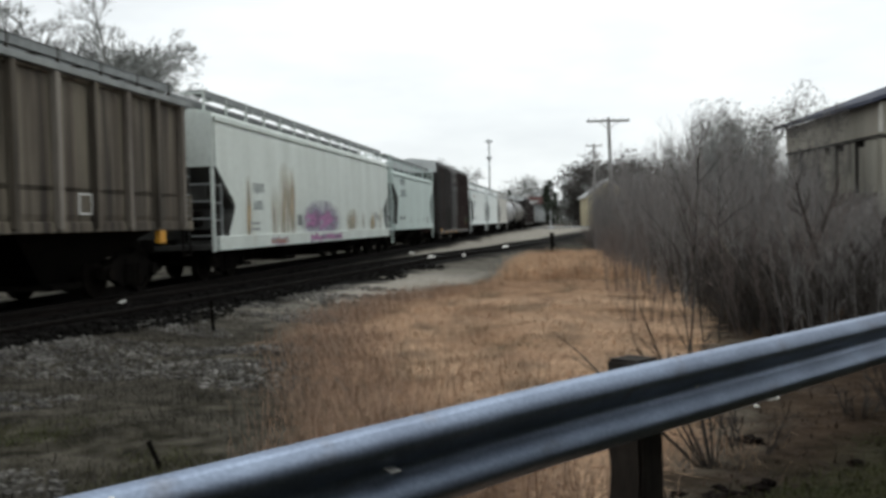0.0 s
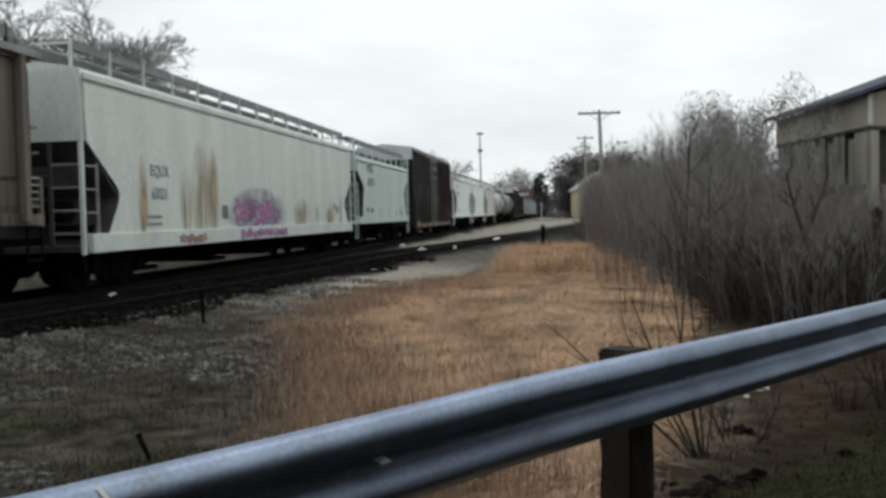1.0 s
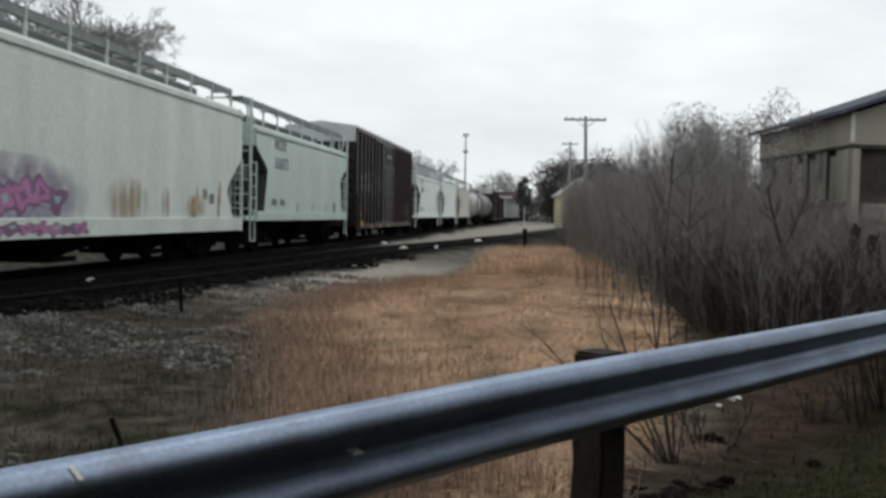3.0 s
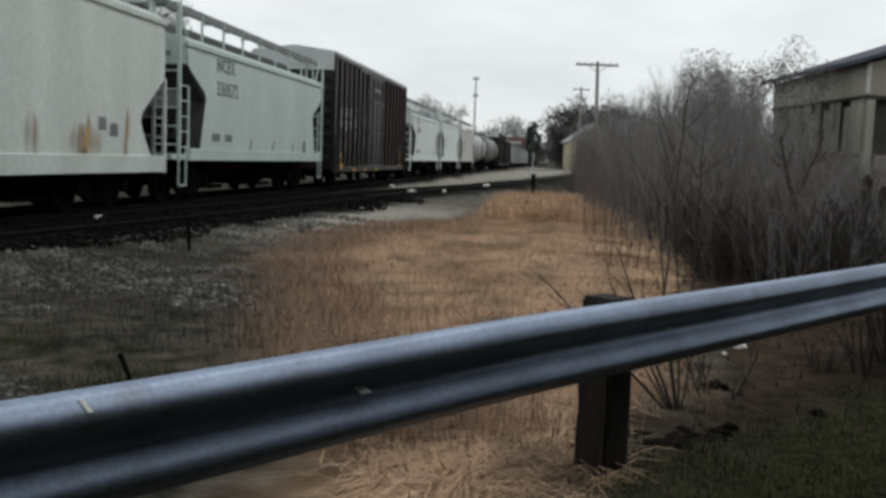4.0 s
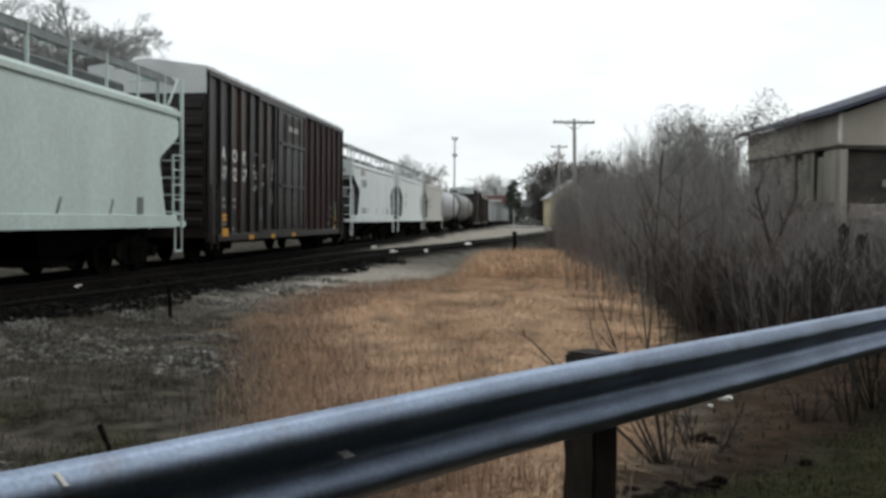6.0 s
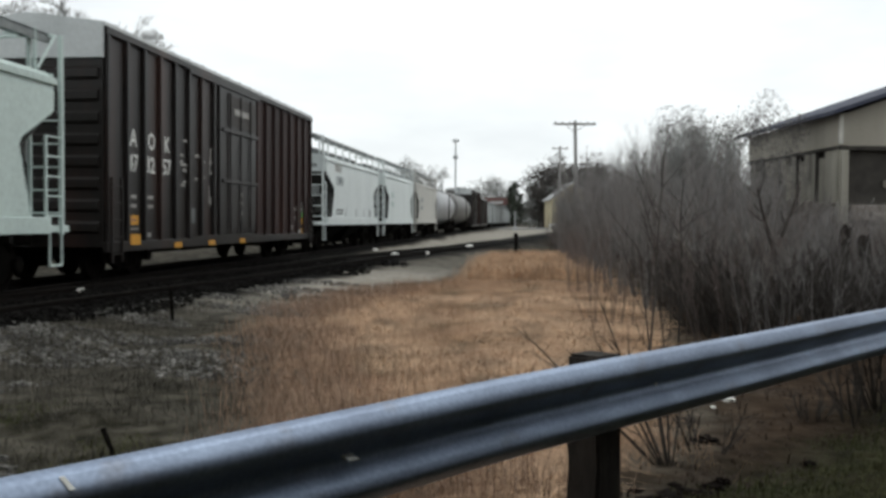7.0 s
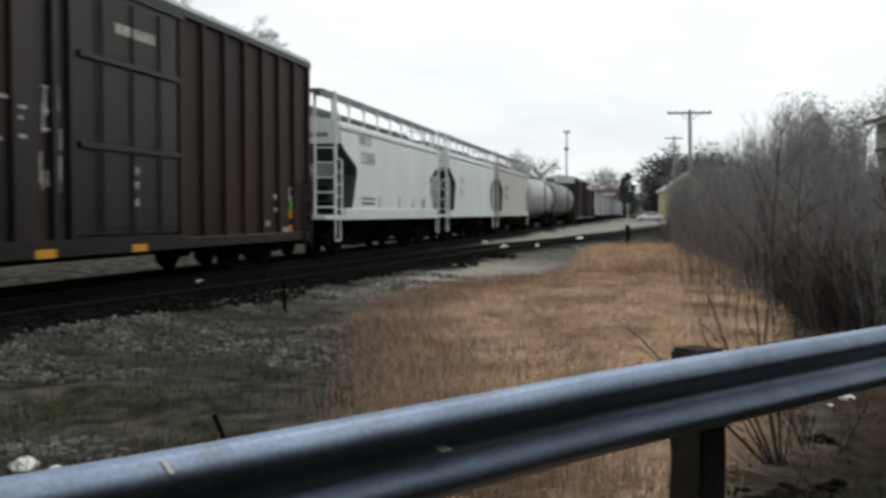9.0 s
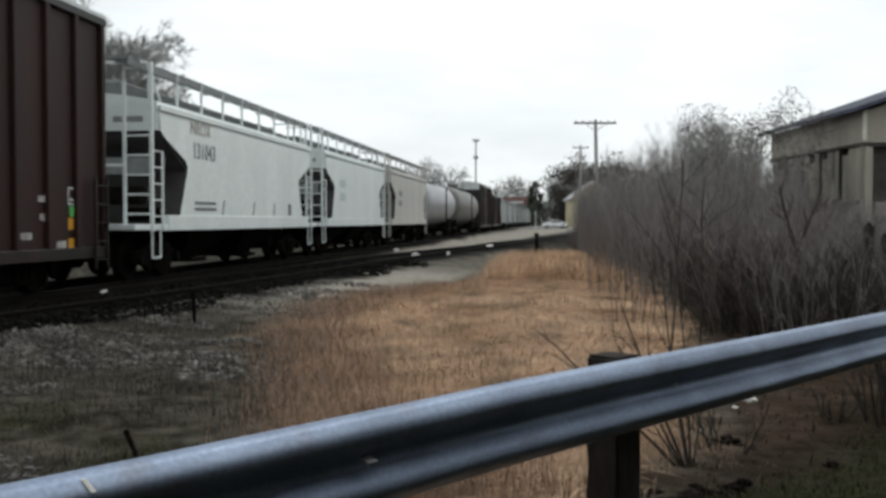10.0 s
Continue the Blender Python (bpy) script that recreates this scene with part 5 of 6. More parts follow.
r = random.Random(77)
spots = []
tries = 0
while len(spots) < 188 and tries < 6000:
    tries += 1
    y = 10.8 + 46 * r.random() ** 1.35
    e = thicket_edge(y)
    x = e + 0.4 + (13.5 - 0.05 * y) * r.random() ** 1.5
    if x > 16.0 and y > 36 or x > 0.62 * y + 2.2:
        continue
    if all((x - a) ** 2 + (y - b) ** 2 > 0.7 ** 2 for a, b in spots):
        spots.append((x, y))
tall_h = [m_[2] for m_ in tall]
low_h = [m_[2] for m_ in low + red]


def skyline(b):
    """Slope from the eye to the thicket's top, by bearing."""
    return float(np.interp(b, [0.12, 0.14, 0.166, 0.2, 0.244, 0.3, 0.335, 0.355, 0.40, 0.5], [0.020, 0.056, 0.074, 0.086, 0.112, 0.122, 0.105, 0.062, 0.040, 0.03]))


for x, y in spots:
    top = max(1.0, 1.5 + skyline(x / y) * y * r.uniform(0.72, 1.02))
    deep = x - thicket_edge(y)
    if deep < 0.9 and r.random() < 0.5 or top < 2.4:
        i = r.randrange(len(low_h))
        k = min(r.uniform(0.8, 1.1), top / low_h[i])
        plant("shrub", (low + red)[i], x, y, max(k, 0.8), r.uniform(0, 360), "bare grey-brown shrub at the edge of the thicket", "shrub", "bare thicket shrubs", sz=top / low_h[i] if top < 2.4 else k)
    else:
        i = r.randrange(len(tall_h))
        k = top / tall_h[i]
        plant("shrub", tall[i], x, y, max(k, 0.75), r.uniform(0, 360), "tall bare grey-brown shrub in a dense thicket", "shrub", "bare thicket shrubs", sz=k)
for x, y, k in ((3.7, 20.5, 0.7), (4.5, 26, 0.75), (5.2, 30, 0.75), (5.9, 36, 0.75), (6.9, 41, 0.75), (2.8, 14.0, 0.5), (7.4, 48, 0.8), (8.2, 54, 0.9), (6.9, 45, 0.8), (7.9, 52, 0.9)):
    plant("shrub", red[int(k * 10) % 2], x, y, k, k * 900, "reddish bare bush beside the dry grass", "shrub", "bare thicket shrubs")
# low fill shrubs whose dark bark carries the thicket's inner shade
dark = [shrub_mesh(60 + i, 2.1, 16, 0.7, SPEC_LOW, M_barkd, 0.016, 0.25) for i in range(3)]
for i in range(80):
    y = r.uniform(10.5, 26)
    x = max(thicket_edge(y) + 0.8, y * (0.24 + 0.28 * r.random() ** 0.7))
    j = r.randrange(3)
    plant("shrub", dark[j], x, y, r.uniform(0.7, 1.0), r.uniform(0, 360), "low tangled dark shrub filling the thicket's shaded inside", "shrub", "bare thicket shrubs", sz=r.uniform(0.9, 1.5) / dark[j][2])
# saplings and dead boughs standing out of the thicket
for i, (x, y, h) in enumerate(((2.65, 10.9, 2.6), (3.3, 12.0, 2.2), (4.9, 13.6, 2.6), (5.6, 12.9, 1.7))):
    tw_ = Twigs(300 + i)
    tw_.grow(Vector((0, 0, -0.1)), Vector((0.05, 0, 1)), h, 0.018, 0, [(10, 0.4, 40, 0.08, 0.2), (5, 0.5, 35, 0.12, 0.1), (0, 0, 0, 0.15, 0)])
    plant("sapling", tw_.meshes(M_barkd if y < 12.5 else M_bark), x, y, 1.0, 0, "slim bare sapling with dark bark", "tree", "bare saplings")
for i, (x, y, z, dx, dz) in enumerate(((4.25, 14.1, 0.42, -0.25, 0.42), (4.75, 14.3, 0.45, 0.2, 0.5), (5.1, 15.0, 0.4, 0.12, 0.6))):
    tw_ = Twigs(330 + i)
    tw_.grow(Vector((0, 0, -z - 0.4)), Vector((dx * 0.2, 0, 1)), z + 0.5, 0.045, 0, [(0, 0, 0, 0.03, 0.1)])
    tw_.grow(Vector((dx * 0.1, 0, 0)), Vector((dx, 0, dz)), 0.75, 0.04, 0, [(2, 0.4, 40, 0.05, 0.1), (0, 0, 0, 0.1, 0)])
    ob = empty("dead_bough", pose(x, y, gz(x, y) + z + 0.3), "pale barkless dead bough among dark shrubs", "tree", "dead boughs")
    wood(ob, tw_.meshes(M_bark2), Matrix.Identity(4), "bough", "branch")
# small bushes just behind the guard rail
for i, (x, y, h, n) in enumerate(((1.95, 6.3, 0.5, 5), (3.35, 7.15, 0.85, 14), (3.7, 7.5, 0.9, 14), (4.3, 7.9, 0.6, 14), (4.0, 7.7, 0.4, 16), (3.1, 7.4, 0.35, 12))):
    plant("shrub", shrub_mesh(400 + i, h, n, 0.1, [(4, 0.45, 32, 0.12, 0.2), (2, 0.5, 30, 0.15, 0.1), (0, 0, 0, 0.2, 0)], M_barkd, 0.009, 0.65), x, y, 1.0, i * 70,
          "small bare bush behind the guard rail", "shrub", "small bushes")
tw_ = Twigs(440)
for d, h, q in (((-0.78, 0.1, 0.85), 1.22, 0.013), ((-0.42, 0.1, 1.0), 1.2, 0.012), ((-0.50, 0.2, 1.0), 1.0, 0.010), ((-0.12, 0.2, 1), 1.25, 0.013), ((0.02, 0.1, 1), 1.1, 0.011),
                ((-0.2, -0.1, 1), 0.7, 0.009), ((0.16, 0.2, 1), 0.75, 0.009), ((-0.62, 0.0, 0.9), 0.6, 0.009)):
    tw_.grow(Vector((0, 0, -0.1)), Vector(d), h, q, 0, [(5, 0.3, 32, 0.05, 0.35), (2, 0.5, 30, 0.1, 0.1), (0, 0, 0, 0.1, 0)])
plant("shrub", tw_.meshes(M_barkd), 1.56, 5.85, 1.0, 0, "sparse dark bush with long bare shoots", "shrub", "small bushes")
# black clods added for the dark hollow by the post and dark spots beyond


def clod(x, y, w, d, h, seed):
    r_ = random.Random(seed)
    bm = bmesh.new()
    bmesh.ops.create_icosphere(bm, subdivisions=3, radius=1)
    for v in bm.verts:
        k = 1 + 0.8 * noise.noise(v.co * 2.6 + Vector((seed, 0, 0))) + r_.uniform(-0.08, 0.08)
        v.co = Vector((v.co.x * w * k, v.co.y * d * k, v.co.z * h * k))
    th = part("hollow_clod", bm, M_clod)
    th.matrix_basis = pose(x, y, gz(x, y) + h * 0.25, 0, 0, r_.uniform(0, 360))
    return tagged(th, "black clod standing in for a dark spot of ground", "soil", "soil clods")


for i, (x, y, w, d, h) in enumerate(((1.22, 5.02, 0.10, 0.06, 0.012), (1.36, 5.08, 0.13, 0.07, 0.016), (1.52, 5.16, 0.12, 0.08, 0.020), (1.66, 5.28, 0.07, 0.06, 0.03), (1.44, 5.30, 0.05, 0.04, 0.02), (1.75, 5.42, 0.05, 0.04, 0.03), (1.18, 5.18, 0.05, 0.04, 0.015),
                                     (2.5, 6.0, 0.05, 0.04, 0.025), (2.05, 6.7, 0.10, 0.07, 0.03))):
    clod(x, y, w, d, h, 3 * i)
# dark broken trunks and a forked tree before the warehouse
for i, (x, top, lean, rad) in enumerate(((5.85, 1.5, 0.03, 0.105), (6.22, 1.38, -0.05, 0.12), (6.67, 1.24, 0.02, 0.13))):
    rr = random.Random(70 + i)
    rings = []
    for k in range(9):
        z = -0.2 + (top + 0.2) * k / 8
        q = rad * (1.0 - 0.25 * k / 8)
        rings.append([(lean * z + q * math.cos(j * math.tau / 10) * rr.uniform(0.88, 1.1), q * math.sin(j * math.tau / 10), z + (rr.uniform(-0.09, 0.06) if k == 8 else 0)) for j in range(10)])
    ob = empty("tree_stump", pose(x, 13.0, gz(x, 13.0)), "dark broken-off dead trunk among shrubs", "stump", "dead trunks")
    part("trunk", loft(rings), M_post, ob)
tw_ = Twigs(460)
tw_.grow(Vector((-0.12, 0, -0.1)), Vector((0.12, 0, 1)), 1.35, 0.07, 0, [(0, 0, 0, 0.02, 0.1)])
tw_.grow(Vector((0.02, 0, 1.15)), Vector((-0.5, 0, 1)), 0.9, 0.04, 0, [(6, 0.4, 35, 0.08, 0.2), (3, 0.5, 30, 0.1, 0.1), (0, 0, 0, 0.1, 0)])
tw_.grow(Vector((0.04, 0, 1.2)), Vector((0.45, 0, 1)), 0.9, 0.04, 0, [(6, 0.4, 35, 0.08, 0.2), (3, 0.5, 30, 0.1, 0.1), (0, 0, 0, 0.1, 0)])
plant("sapling", tw_.meshes(M_barkd), 4.75, 12.6, 1.0, 0, "dark forked bare tree at the thicket's edge", "tree", "bare saplings")

# ---- bare trees ----
SPEC_TREE = [(17, 0.52, 45, 0.06, 0.25), (9, 0.5, 40, 0.10, 0.15), (7, 0.5, 36, 0.13, 0.12), (4, 0.6, 34, 0.15, 0.1), (0, 0, 0, 0.2, 0)]


def bare_tree(seed, h, rad, material, spec=SPEC_TREE, least=0.011):
    tw = Twigs(seed, (6, 4, 3, 2, 2))
    tw.least = least
    tw.grow(Vector((0, 0, -0.3)), Vector((0.02, 0, 1)), h * 0.8, rad, 0, spec)
    return tw.meshes(material)


trees = [bare_tree(500 + i, 10.0, 0.20, M_twig) for i in range(3)]
thick_trees = [bare_tree(520 + i, 10.0, 0.17, M_twig, [(20, 0.5, 46, 0.06, 0.25), (10, 0.5, 40, 0.10, 0.15), (8, 0.5, 38, 0.13, 0.12), (5, 0.6, 36, 0.15, 0.1), (0, 0, 0, 0.2, 0)], 0.009) for i in range(2)]
far_trees = [bare_tree(510 + i, 10.0, 0.22, M_twig, SPEC_TREE[:3] + [(0, 0, 0, 0.15, 0.1)]) for i in range(3)]


def tree(me, x, y, h, rot, label, wide=1.0):
    ob = empty("tree", pose(x, y, gz(x, y), 0, 0, rot), label, "tree", "bare trees")
    k = h / 10.5
    wood(ob, me, Matrix.Diagonal((k * wide, k * wide, k, 1)), "trunk")
    return ob


for i, (x, y, h, w) in enumerate(((-34, 68, 19.5, 1.25), (-29.8, 72, 19, 1.25), (-25.6, 68, 18.4, 1.25), (-23.6, 71, 16.6, 1.1), (-39.5, 72, 20, 1.3), (-21.8, 68, 13.6, 1.0), (-23.8, 64, 15.8, 1.2), (-27.8, 63, 15.8, 1.2))):
    tree(thick_trees[i % 2], x, y, h, i * 67, "large bare grey tree behind the train", w)
for i, (x, y, h, w) in enumerate(((-4.5, 175, 13.5, 1.3), (0.5, 180, 12.5, 1.2), (-9, 185, 12, 1.3))):
    tree(far_trees[i % 3], x, y, h, i * 50, "distant bare tree beyond the train", w)
for i, (x, y, h, w) in enumerate(((17.5, 262, 14.5, 1.4), (21.5, 268, 14.5, 1.3), (14.5, 275, 11.5, 1.3))):
    tree(far_trees[i % 3], x, y, h, i * 80, "distant bare tree beside the red roof", w)
for i, (x, y, h, w) in enumerate(((9.0, 30, 5.3, 0.9), (7.6, 29, 5.0, 0.9))):
    tree(trees[i % 3], x, y, h, i * 80, "bare grey tree rising out of the thicket", w)
for i in range(14):
    tree(far_trees[i % 3], 21.5 + i * 2.6 + r.uniform(-1, 1), 186 + r.uniform(-8, 14), r.uniform(8.5, 10.5), i * 40, "distant bare tree behind the house", 1.3)


def conifer(seed, h):
    rr = random.Random(seed)
    v, f = [], []
    for i in range(900):
        z = h * (0.06 + 0.94 * rr.random() ** 0.9)
        rad = (1 - z / h) * h * 0.24 + 0.15
        a, q = rr.uniform(0, math.tau), rad * math.sqrt(rr.random())
        c0 = Vector((q * math.cos(a), q * math.sin(a), z))
        s = rr.uniform(0.25, 0.6)
        b = len(v)
        for k in range(3):
            v.append(c0 + Vector((rr.uniform(-1, 1), rr.uniform(-1, 1), rr.uniform(-0.7, 0.4))) * s)
        f.append((b, b + 1, b + 2))
    return mesh_of("crown", v, f, M_conifer)


def round_crown(seed, h, n=4500, material=None, size=1.0):
    """A rounded, ragged crown of small clumps."""
    rr = random.Random(seed)
    v, f = [], []
    lumps = [(Vector((rr.uniform(-1, 1) * h * 0.2, rr.uniform(-1, 1) * h * 0.2, h * rr.uniform(0.12, 0.82))), h * rr.uniform(0.12, 0.2)) for _ in range(20)]
    for i in range(n):
        c0, q = rr.choice(lumps)
        d = Vector((rr.gauss(0, 1), rr.gauss(0, 1), rr.gauss(0, 1))).normalized() * q * rr.random() ** 0.4
        s = rr.uniform(0.08, 0.26) * size
        b = len(v)
        for k in range(3):
            v.append(c0 + d + Vector((rr.uniform(-1, 1), rr.uniform(-1, 1), rr.uniform(-1, 1))) * s)
        f.append((b, b + 1, b + 2))
    return mesh_of("crown", v, f, material or M_darkcrown)


cones = [conifer(600, 10), conifer(601, 10), round_crown(602, 10), round_crown(603, 10), round_crown(604, 10, 2600, M_twig), round_crown(605, 10, 16000, M_bark, 0.42), round_crown(606, 10, 16000, M_bark, 0.42)]


def crowned_tree(i, x, y, h, wide, label, name="conifer_tree", group="dark conifers"):
    ob = empty(name, pose(x, y, gz(x, y), 0, 0, x * 57), label, "tree", group)
    share("crown", cones[i], ob, Matrix.Diagonal((h / 10 * wide, h / 10 * wide, h / 10, 1)))
    part("trunk", bar(bmesh.new(), (0, 0, -0.2), (0, 0, h * (0.6 if i > 3 else 0.85)), h * 0.016, 8, 0.05), M_bark, ob)


for i, x, y, h, w in ((0, 25.0, 255, 12.0, 1.3), (1, 27.2, 262, 9.0, 1.4), (1, 23.4, 250, 10.5, 1.2), (0, 13.3, 240, 9.3, 0.7)):
    crowned_tree(i, x, y, h, w, "dark conifer in the distance")
for i, x, y, h, w in ((2, 24.0, 190, 10.5, 1.1), (3, 25.4, 194, 14.5, 1.1), (2, 26.6, 192, 14.8, 1.2), (3, 29.6, 197, 15.8, 1.2), (2, 33.0, 195, 16, 1.2), (3, 36.5, 198, 16, 1.2),
                      (3, 27.8, 188, 12, 1.2), (2, 24.6, 188, 9, 1.2)):
    crowned_tree(i, x, y, h, w, "dark dense tree behind the cream house", "tree", "dark dense trees")
for x, y, h, w in ((-5.0, 176, 14.0, 1.4), (-0.2, 181, 13.2, 1.3), (-9.5, 186, 12.5, 1.4), (18.0, 264, 15.0, 1.4), (21.8, 269, 15.0, 1.3), (14.0, 276, 12, 1.3)):
    crowned_tree(4, x, y, h, w, "distant grey tree with fine twigs", "tree", "bare trees")
for i, x, y, h, w in ((5, 14.5, 40, 7.3, 0.75), (6, 12.3, 40, 6.9, 0.7), (5, 10.6, 38.5, 6.5, 0.7)):
    crowned_tree(i, x, y, h, w, "bare grey tree with dense fine twigs behind the thicket", "tree", "bare trees")
# far woods closing the horizon
v, f = [], []
rr = random.Random(9)
for i in range(9000):
    a = rr.uniform(-1.3, 1.3)
    d = rr.uniform(420, 620)
    s = rr.uniform(1.6, 4.6)
    c0 = Vector((d * math.sin(a), d * math.cos(a), rr.uniform(0, 8 + 3 * math.sin(a * 17))))
    b = len(v)
    for k in range(4):
        v.append(c0 + Vector((rr.uniform(-1, 1), rr.uniform(-1, 1), rr.uniform(-0.8, 1.4))) * s)
    f += [(b, b + 1, b + 2), (b + 1, b + 2, b + 3)]
tagged(new("far_woods", mesh_of("far_woods", v, f, M_twig)), "grey leafless woods along the horizon", "woods", kind="stuff")


# ---- grasses, weeds and stones ----
def blades(name, spots, h0, h1, width, lean, material, label, per, spread, seed, curl=0.5, tangle=0.9, flow=0.0):
    """Tufts of tapered bent blades in one mesh."""
    g = np.random.default_rng(seed)
    n = len(spots) * per
    sx = np.repeat(np.array([p[0] for p in spots]), per) + g.normal(0, spread, n)
    sy = np.repeat(np.array([p[1] for p in spots]), per) + g.normal(0, spread, n)
    sz = ground_z(sx, sy) - 0.02
    h = g.uniform(h0, h1, n)
    a = np.repeat(g.uniform(0, math.tau, len(spots)), per) + g.normal(0, tangle, n)
    if flow:
        a = np.repeat(np.array([0.1 + 1.9 * noise.noise((p[0] * flow, p[1] * flow, 2.2)) for p in spots]), per) + g.normal(0, tangle, n) + np.pi * (g.random(n) < 0.4)
    ln = np.abs(g.normal(lean, lean * (0.22 if flow else 0.45), n))
    ux, uy = np.cos(a), np.sin(a)
    wx, wy = -uy * width / 2, ux * width / 2
    base = np.stack([sx, sy, sz], -1)
    out, rise = h * ln / np.sqrt(1 + ln ** 2), h / np.sqrt(1 + ln ** 2)
    m1 = base + np.stack([ux * out * 0.4, uy * out * 0.4, rise * 0.75], -1)
    tip = base + np.stack([ux * out, uy * out, rise * (1 - curl * np.clip(ln - 0.5, 0, 1))], -1)
    w = np.stack([wx, wy, np.zeros(n)], -1)
    V = np.stack([base - w, base + w, m1 + w * 0.8, m1 - w * 0.8, tip], 1).reshape(-1, 3)
    idx = np.arange(n)[:, None] * 5
    me = bpy.data.meshes.new(name)
    me.from_pydata(V.tolist(), [], (idx + np.array([0, 1, 2, 3])).tolist() + (idx + np.array([3, 2, 4])).tolist())
    me.materials.append(material)
    return tagged(new(name, me), label, "grass", kind="stuff")


def scatter(n, x0, x1, y0, y1, keep, seed, power=1.6):
    rr, out = random.Random(seed), []
    k = 0
    while len(out) < n and k < n * 40:
        k += 1
        y = y0 + (y1 - y0) * rr.random() ** power
        x = rr.uniform(x0, x1)
        if keep(x, y):
            out.append((x, y))
    return out


def in_straw(x, y):
    wob = 0.5 * noise.noise((x * 0.6, y * 0.4, 0))
    return float(straw_left(y)) + wob < x < float(np.interp(y, [0, 4, 5, 8, 10, 15, 24, 43], [0.45, 0.55, 0.7, 1.6, 2.45, 3.7, 5.2, 7])) + wob and float(beam_side(x, y)) > 0.25


blades("straw_grass", scatter(2600, -3, 6, 4, 26, in_straw, 1), 0.10, 0.32, 0.007, 3.2, M_straw, "dry brown matted grass", 17, 0.10, 11, tangle=0.9, flow=0.55)
blades("flattened_straw", scatter(2300, -3, 5, 4, 19, lambda x, y: in_straw(x, y) and noise.noise((x * 0.9, y * 0.9, 5)) > -0.06, 2), 0.2, 0.5, 0.008, 4.2,
       M_strawp, "pale flattened straw in tangled swirls", 22, 0.12, 12, tangle=0.7, flow=0.7)
blades("tall_straw", scatter(1300, -2.8, 3.8, 6.0, 25, lambda x, y: float(straw_left(y)) - 0.2 < x < float(straw_left(y)) + 2.2 + 1.5 * noise.noise((x * 0.5, y * 0.5, 6)) and noise.noise((x * 0.7, y * 0.4, 4)) > -0.22, 3), 0.10, 0.34,
       0.0035, 1.9, M_straw, "standing dry brown grass stalks", 18, 0.22, 13)
blades("rusty_grass", scatter(900, -4.0, 2.5, 5.0, 22, lambda x, y: abs(x - float(straw_left(y)) - 0.05) < 0.6 + 0.5 * noise.noise((x * 0.8, y * 0.6, 9)), 8), 0.12, 0.38, 0.004, 0.8, M_rusty,
       "standing reddish-brown dead grass", 16, 0.2, 18)
blades("straw_mound", scatter(1000, 1.0, 7, 24, 37, lambda x, y: 1.3 + (y - 24) * 0.1 < x < 4.4 + (y - 24) * 0.13, 4, 1.0), 0.25, 0.6, 0.014, 0.9, M_strawp,
       "standing bank of dry tan grass", 22, 0.25, 14)
blades("weeds", scatter(1700, -7, 0, 5, 18, lambda x, y: x < float(straw_left(y)) + 0.6 and x > siding(max(y, 2)) + 2.2 and noise.noise((x * 0.6, y * 1.1, 2)) > -0.12, 5), 0.05, 0.22,
       0.006, 1.6, M_weed, "grey-green dead weeds", 18, 0.15, 15)
blades("weed_stalks", scatter(70, -4.5, -0.6, 5, 14, lambda x, y: x < float(straw_left(y)) + 0.5, 9), 0.2, 0.45, 0.005, 0.5, M_weed, "thin dead weed stalks", 5, 0.1, 19)
blades("green_grass", scatter(1900, -6, 7, 2.5, 10.5, lambda x, y: (float(beam_side(x, y)) < 0.1 + 0.4 * noise.noise((x, y, 3)) and float(beam_side(x, y)) > -0.9 and x > 0.8) or
       (x < -0.9 and y < 8.5 and noise.noise((x * 0.8, y * 0.8, 8)) > 0.2), 6), 0.04, 0.10, 0.006, 1.2, M_grass, "short dull green winter grass", 26, 0.10, 16)
blades("leaf_litter", scatter(1300, 0.4, 8, 4.0, 12.5, lambda x, y: float(beam_side(x, y)) > -0.1 and not (x < 0.9 and y > 6), 7), 0.04, 0.12, 0.014, 5.0, M_leaf, "brown leaf and stem litter under the shrubs", 18, 0.16, 17)


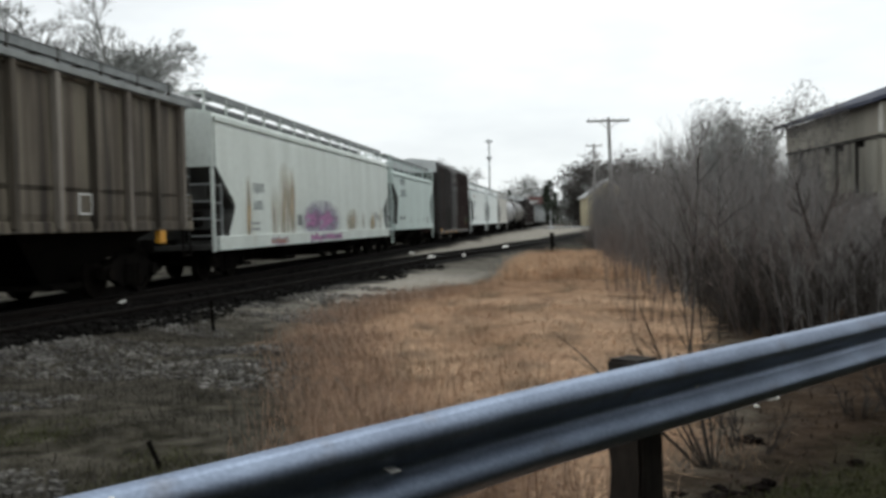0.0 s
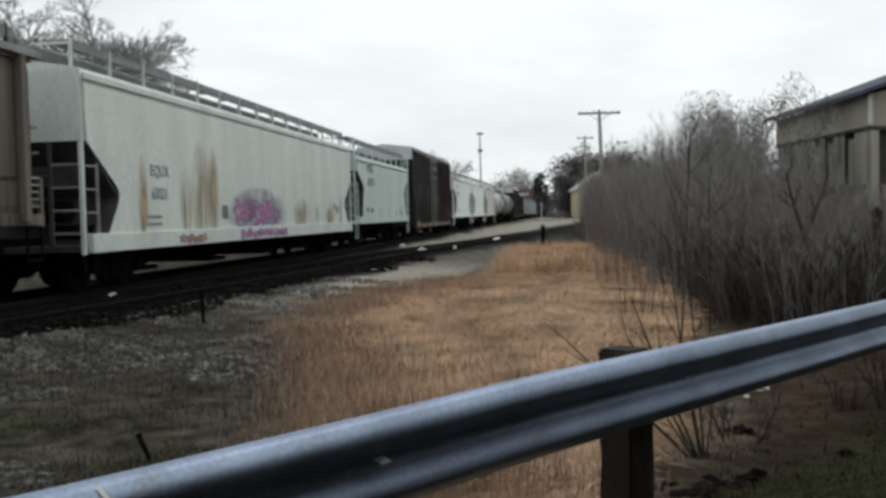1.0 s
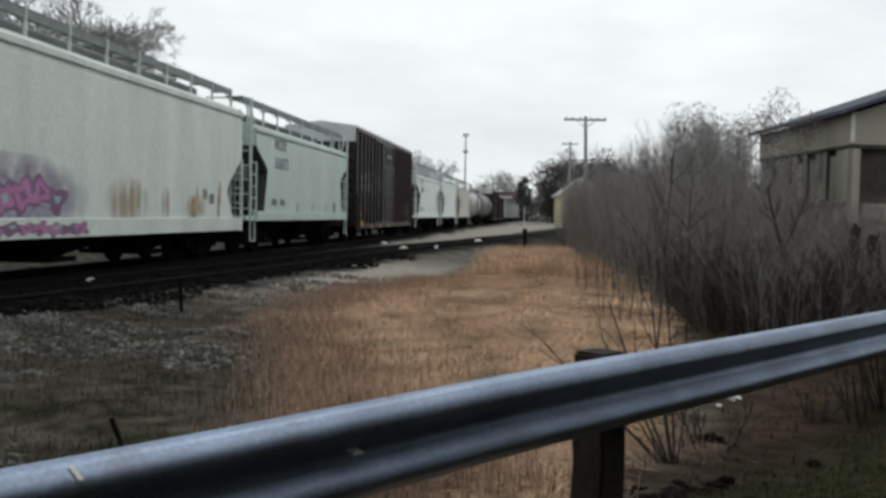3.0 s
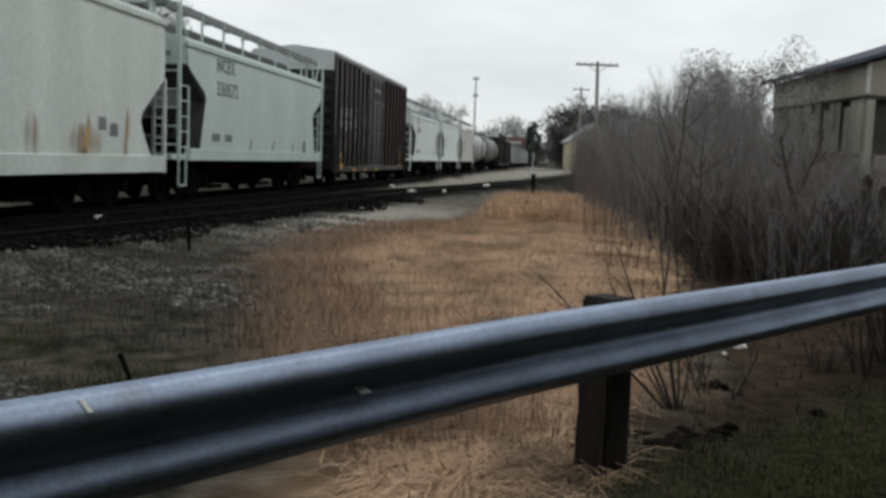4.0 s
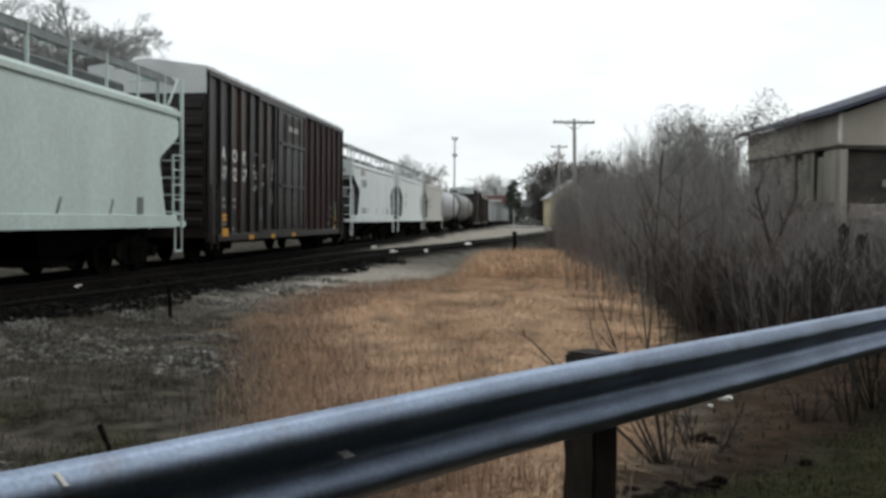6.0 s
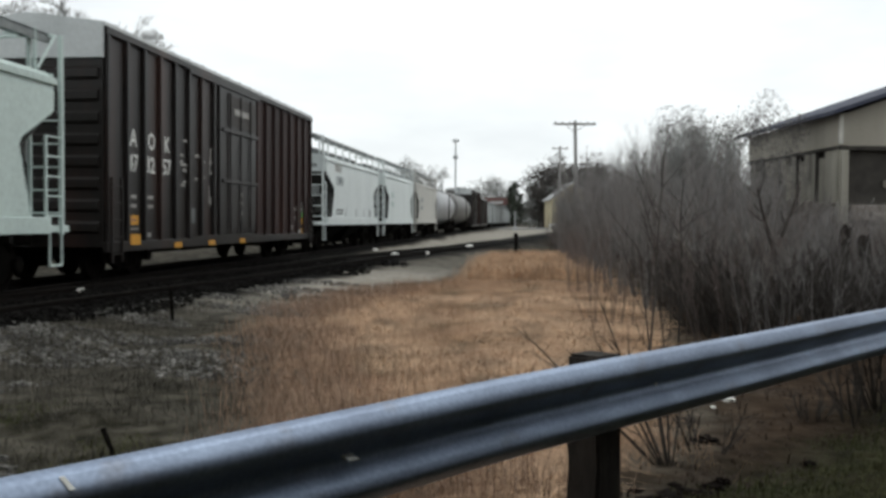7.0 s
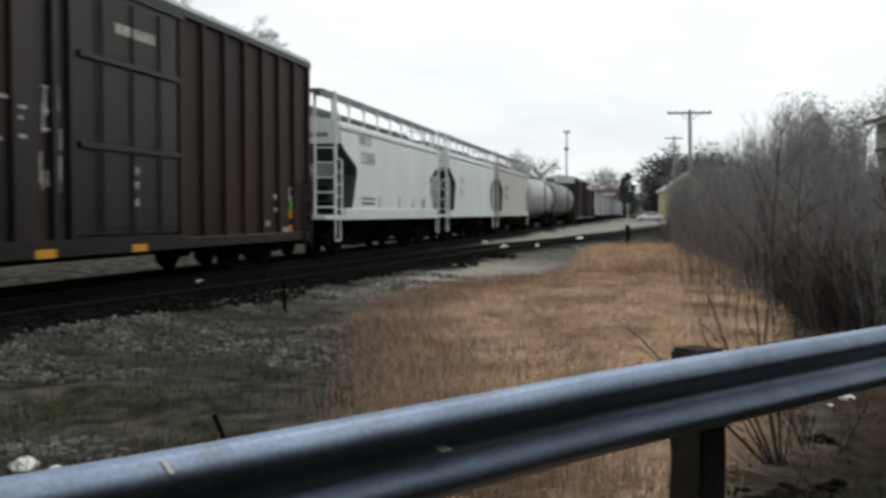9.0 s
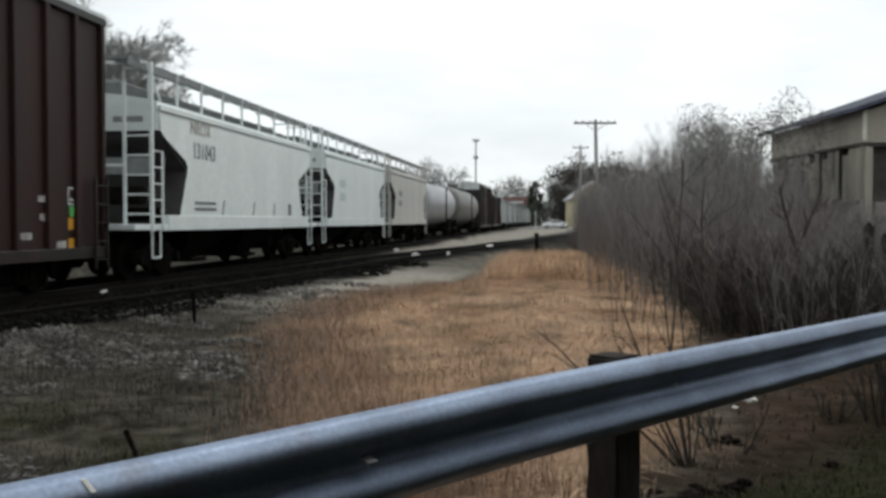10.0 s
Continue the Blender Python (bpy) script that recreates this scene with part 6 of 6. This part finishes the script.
def stones(name, spots, s0, s1, material, label, seed):
    g = np.random.default_rng(seed)
    cube = np.array([(-1, -1, -1), (1, -1, -1), (1, 1, -1), (-1, 1, -1), (-1, -1, 1), (1, -1, 1), (1, 1, 1), (-1, 1, 1)]) * 0.5
    quads = np.array([(0, 3, 2, 1), (4, 5, 6, 7), (0, 1, 5, 4), (1, 2, 6, 5), (2, 3, 7, 6), (3, 0, 4, 7)])
    V, F = [], []
    P = np.array(spots)
    z = ground_z(P[:, 0], P[:, 1])
    for i, (p, zz) in enumerate(zip(P, z)):
        s = g.uniform(s0, s1)
        a = g.uniform(0, math.tau)
        c = (cube * (1 + g.uniform(-0.35, 0.35, (8, 3)))) * s * g.uniform(0.6, 1.1, 3)
        x, y = c[:, 0] * math.cos(a) - c[:, 1] * math.sin(a), c[:, 0] * math.sin(a) + c[:, 1] * math.cos(a)
        V += np.stack([p[0] + x, p[1] + y, zz + s * 0.2 + c[:, 2]], -1).tolist()
        F += (quads + i * 8).tolist()
    return tagged(new(name, mesh_of(name, V, F, material)), label, "stones", kind="stuff")


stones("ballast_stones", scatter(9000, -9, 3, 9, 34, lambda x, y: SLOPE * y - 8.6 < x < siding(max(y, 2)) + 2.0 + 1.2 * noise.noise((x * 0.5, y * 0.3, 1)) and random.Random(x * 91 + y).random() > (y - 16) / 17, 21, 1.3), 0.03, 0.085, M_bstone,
       "loose ballast stones, coloured dark for the train's shade", 22)
stones("gravel_stones", scatter(5600, -7.5, 0, 5.5, 22, lambda x, y: siding(max(y, 2)) + 1.7 < x < float(straw_left(y)) + 0.2 and noise.noise((x * 0.5, y * 0.9, 7)) > (0.34 if y < 8.5 else -0.05), 23, 1.3), 0.015, 0.06, M_stone,
       "scattered grey gravel stones", 24)


# ---- what moves ----
def motions():
    times = [0, 0.5, 1, 1.5, 2, 2.5, 3, 3.5, 4, 4.5, 5, 5.5, 6, 6.5, 7, 7.5, 8, 8.5, 9, 9.5, 10]

    def gone(t):
        slack = float(np.interp(t, [0, 7, 7.5, 8, 8.5, 9, 10], [0, 0, 0.15, 0.02, -0.10, 0, 0]))
        return 5.552 * t + 0.01456 * t * (t - 10) + slack

    for car, s0 in CARS:
        walk(car, [(t, car_pose(s0 - gone(t))) for t in times])
    for w, dx in WHEELSETS:
        walk(w, [(i / 10, pose(dx, 0, 0.46, 0, -math.degrees(gone(i / 10) / 0.46), 0)) for i in range(101)])
    stops = [(0, 44.0), (5, 34.0), (6.5, 27.2), (7, 24.7), (7.5, 21.7), (8, 20.9), (8.5, 20.5), (9, 20.2), (10, 19.7)]
    walk(SEDAN, [(t, pose(x, 166, 0.03, 0, 0, 180)) for t, x in stops])


motions()
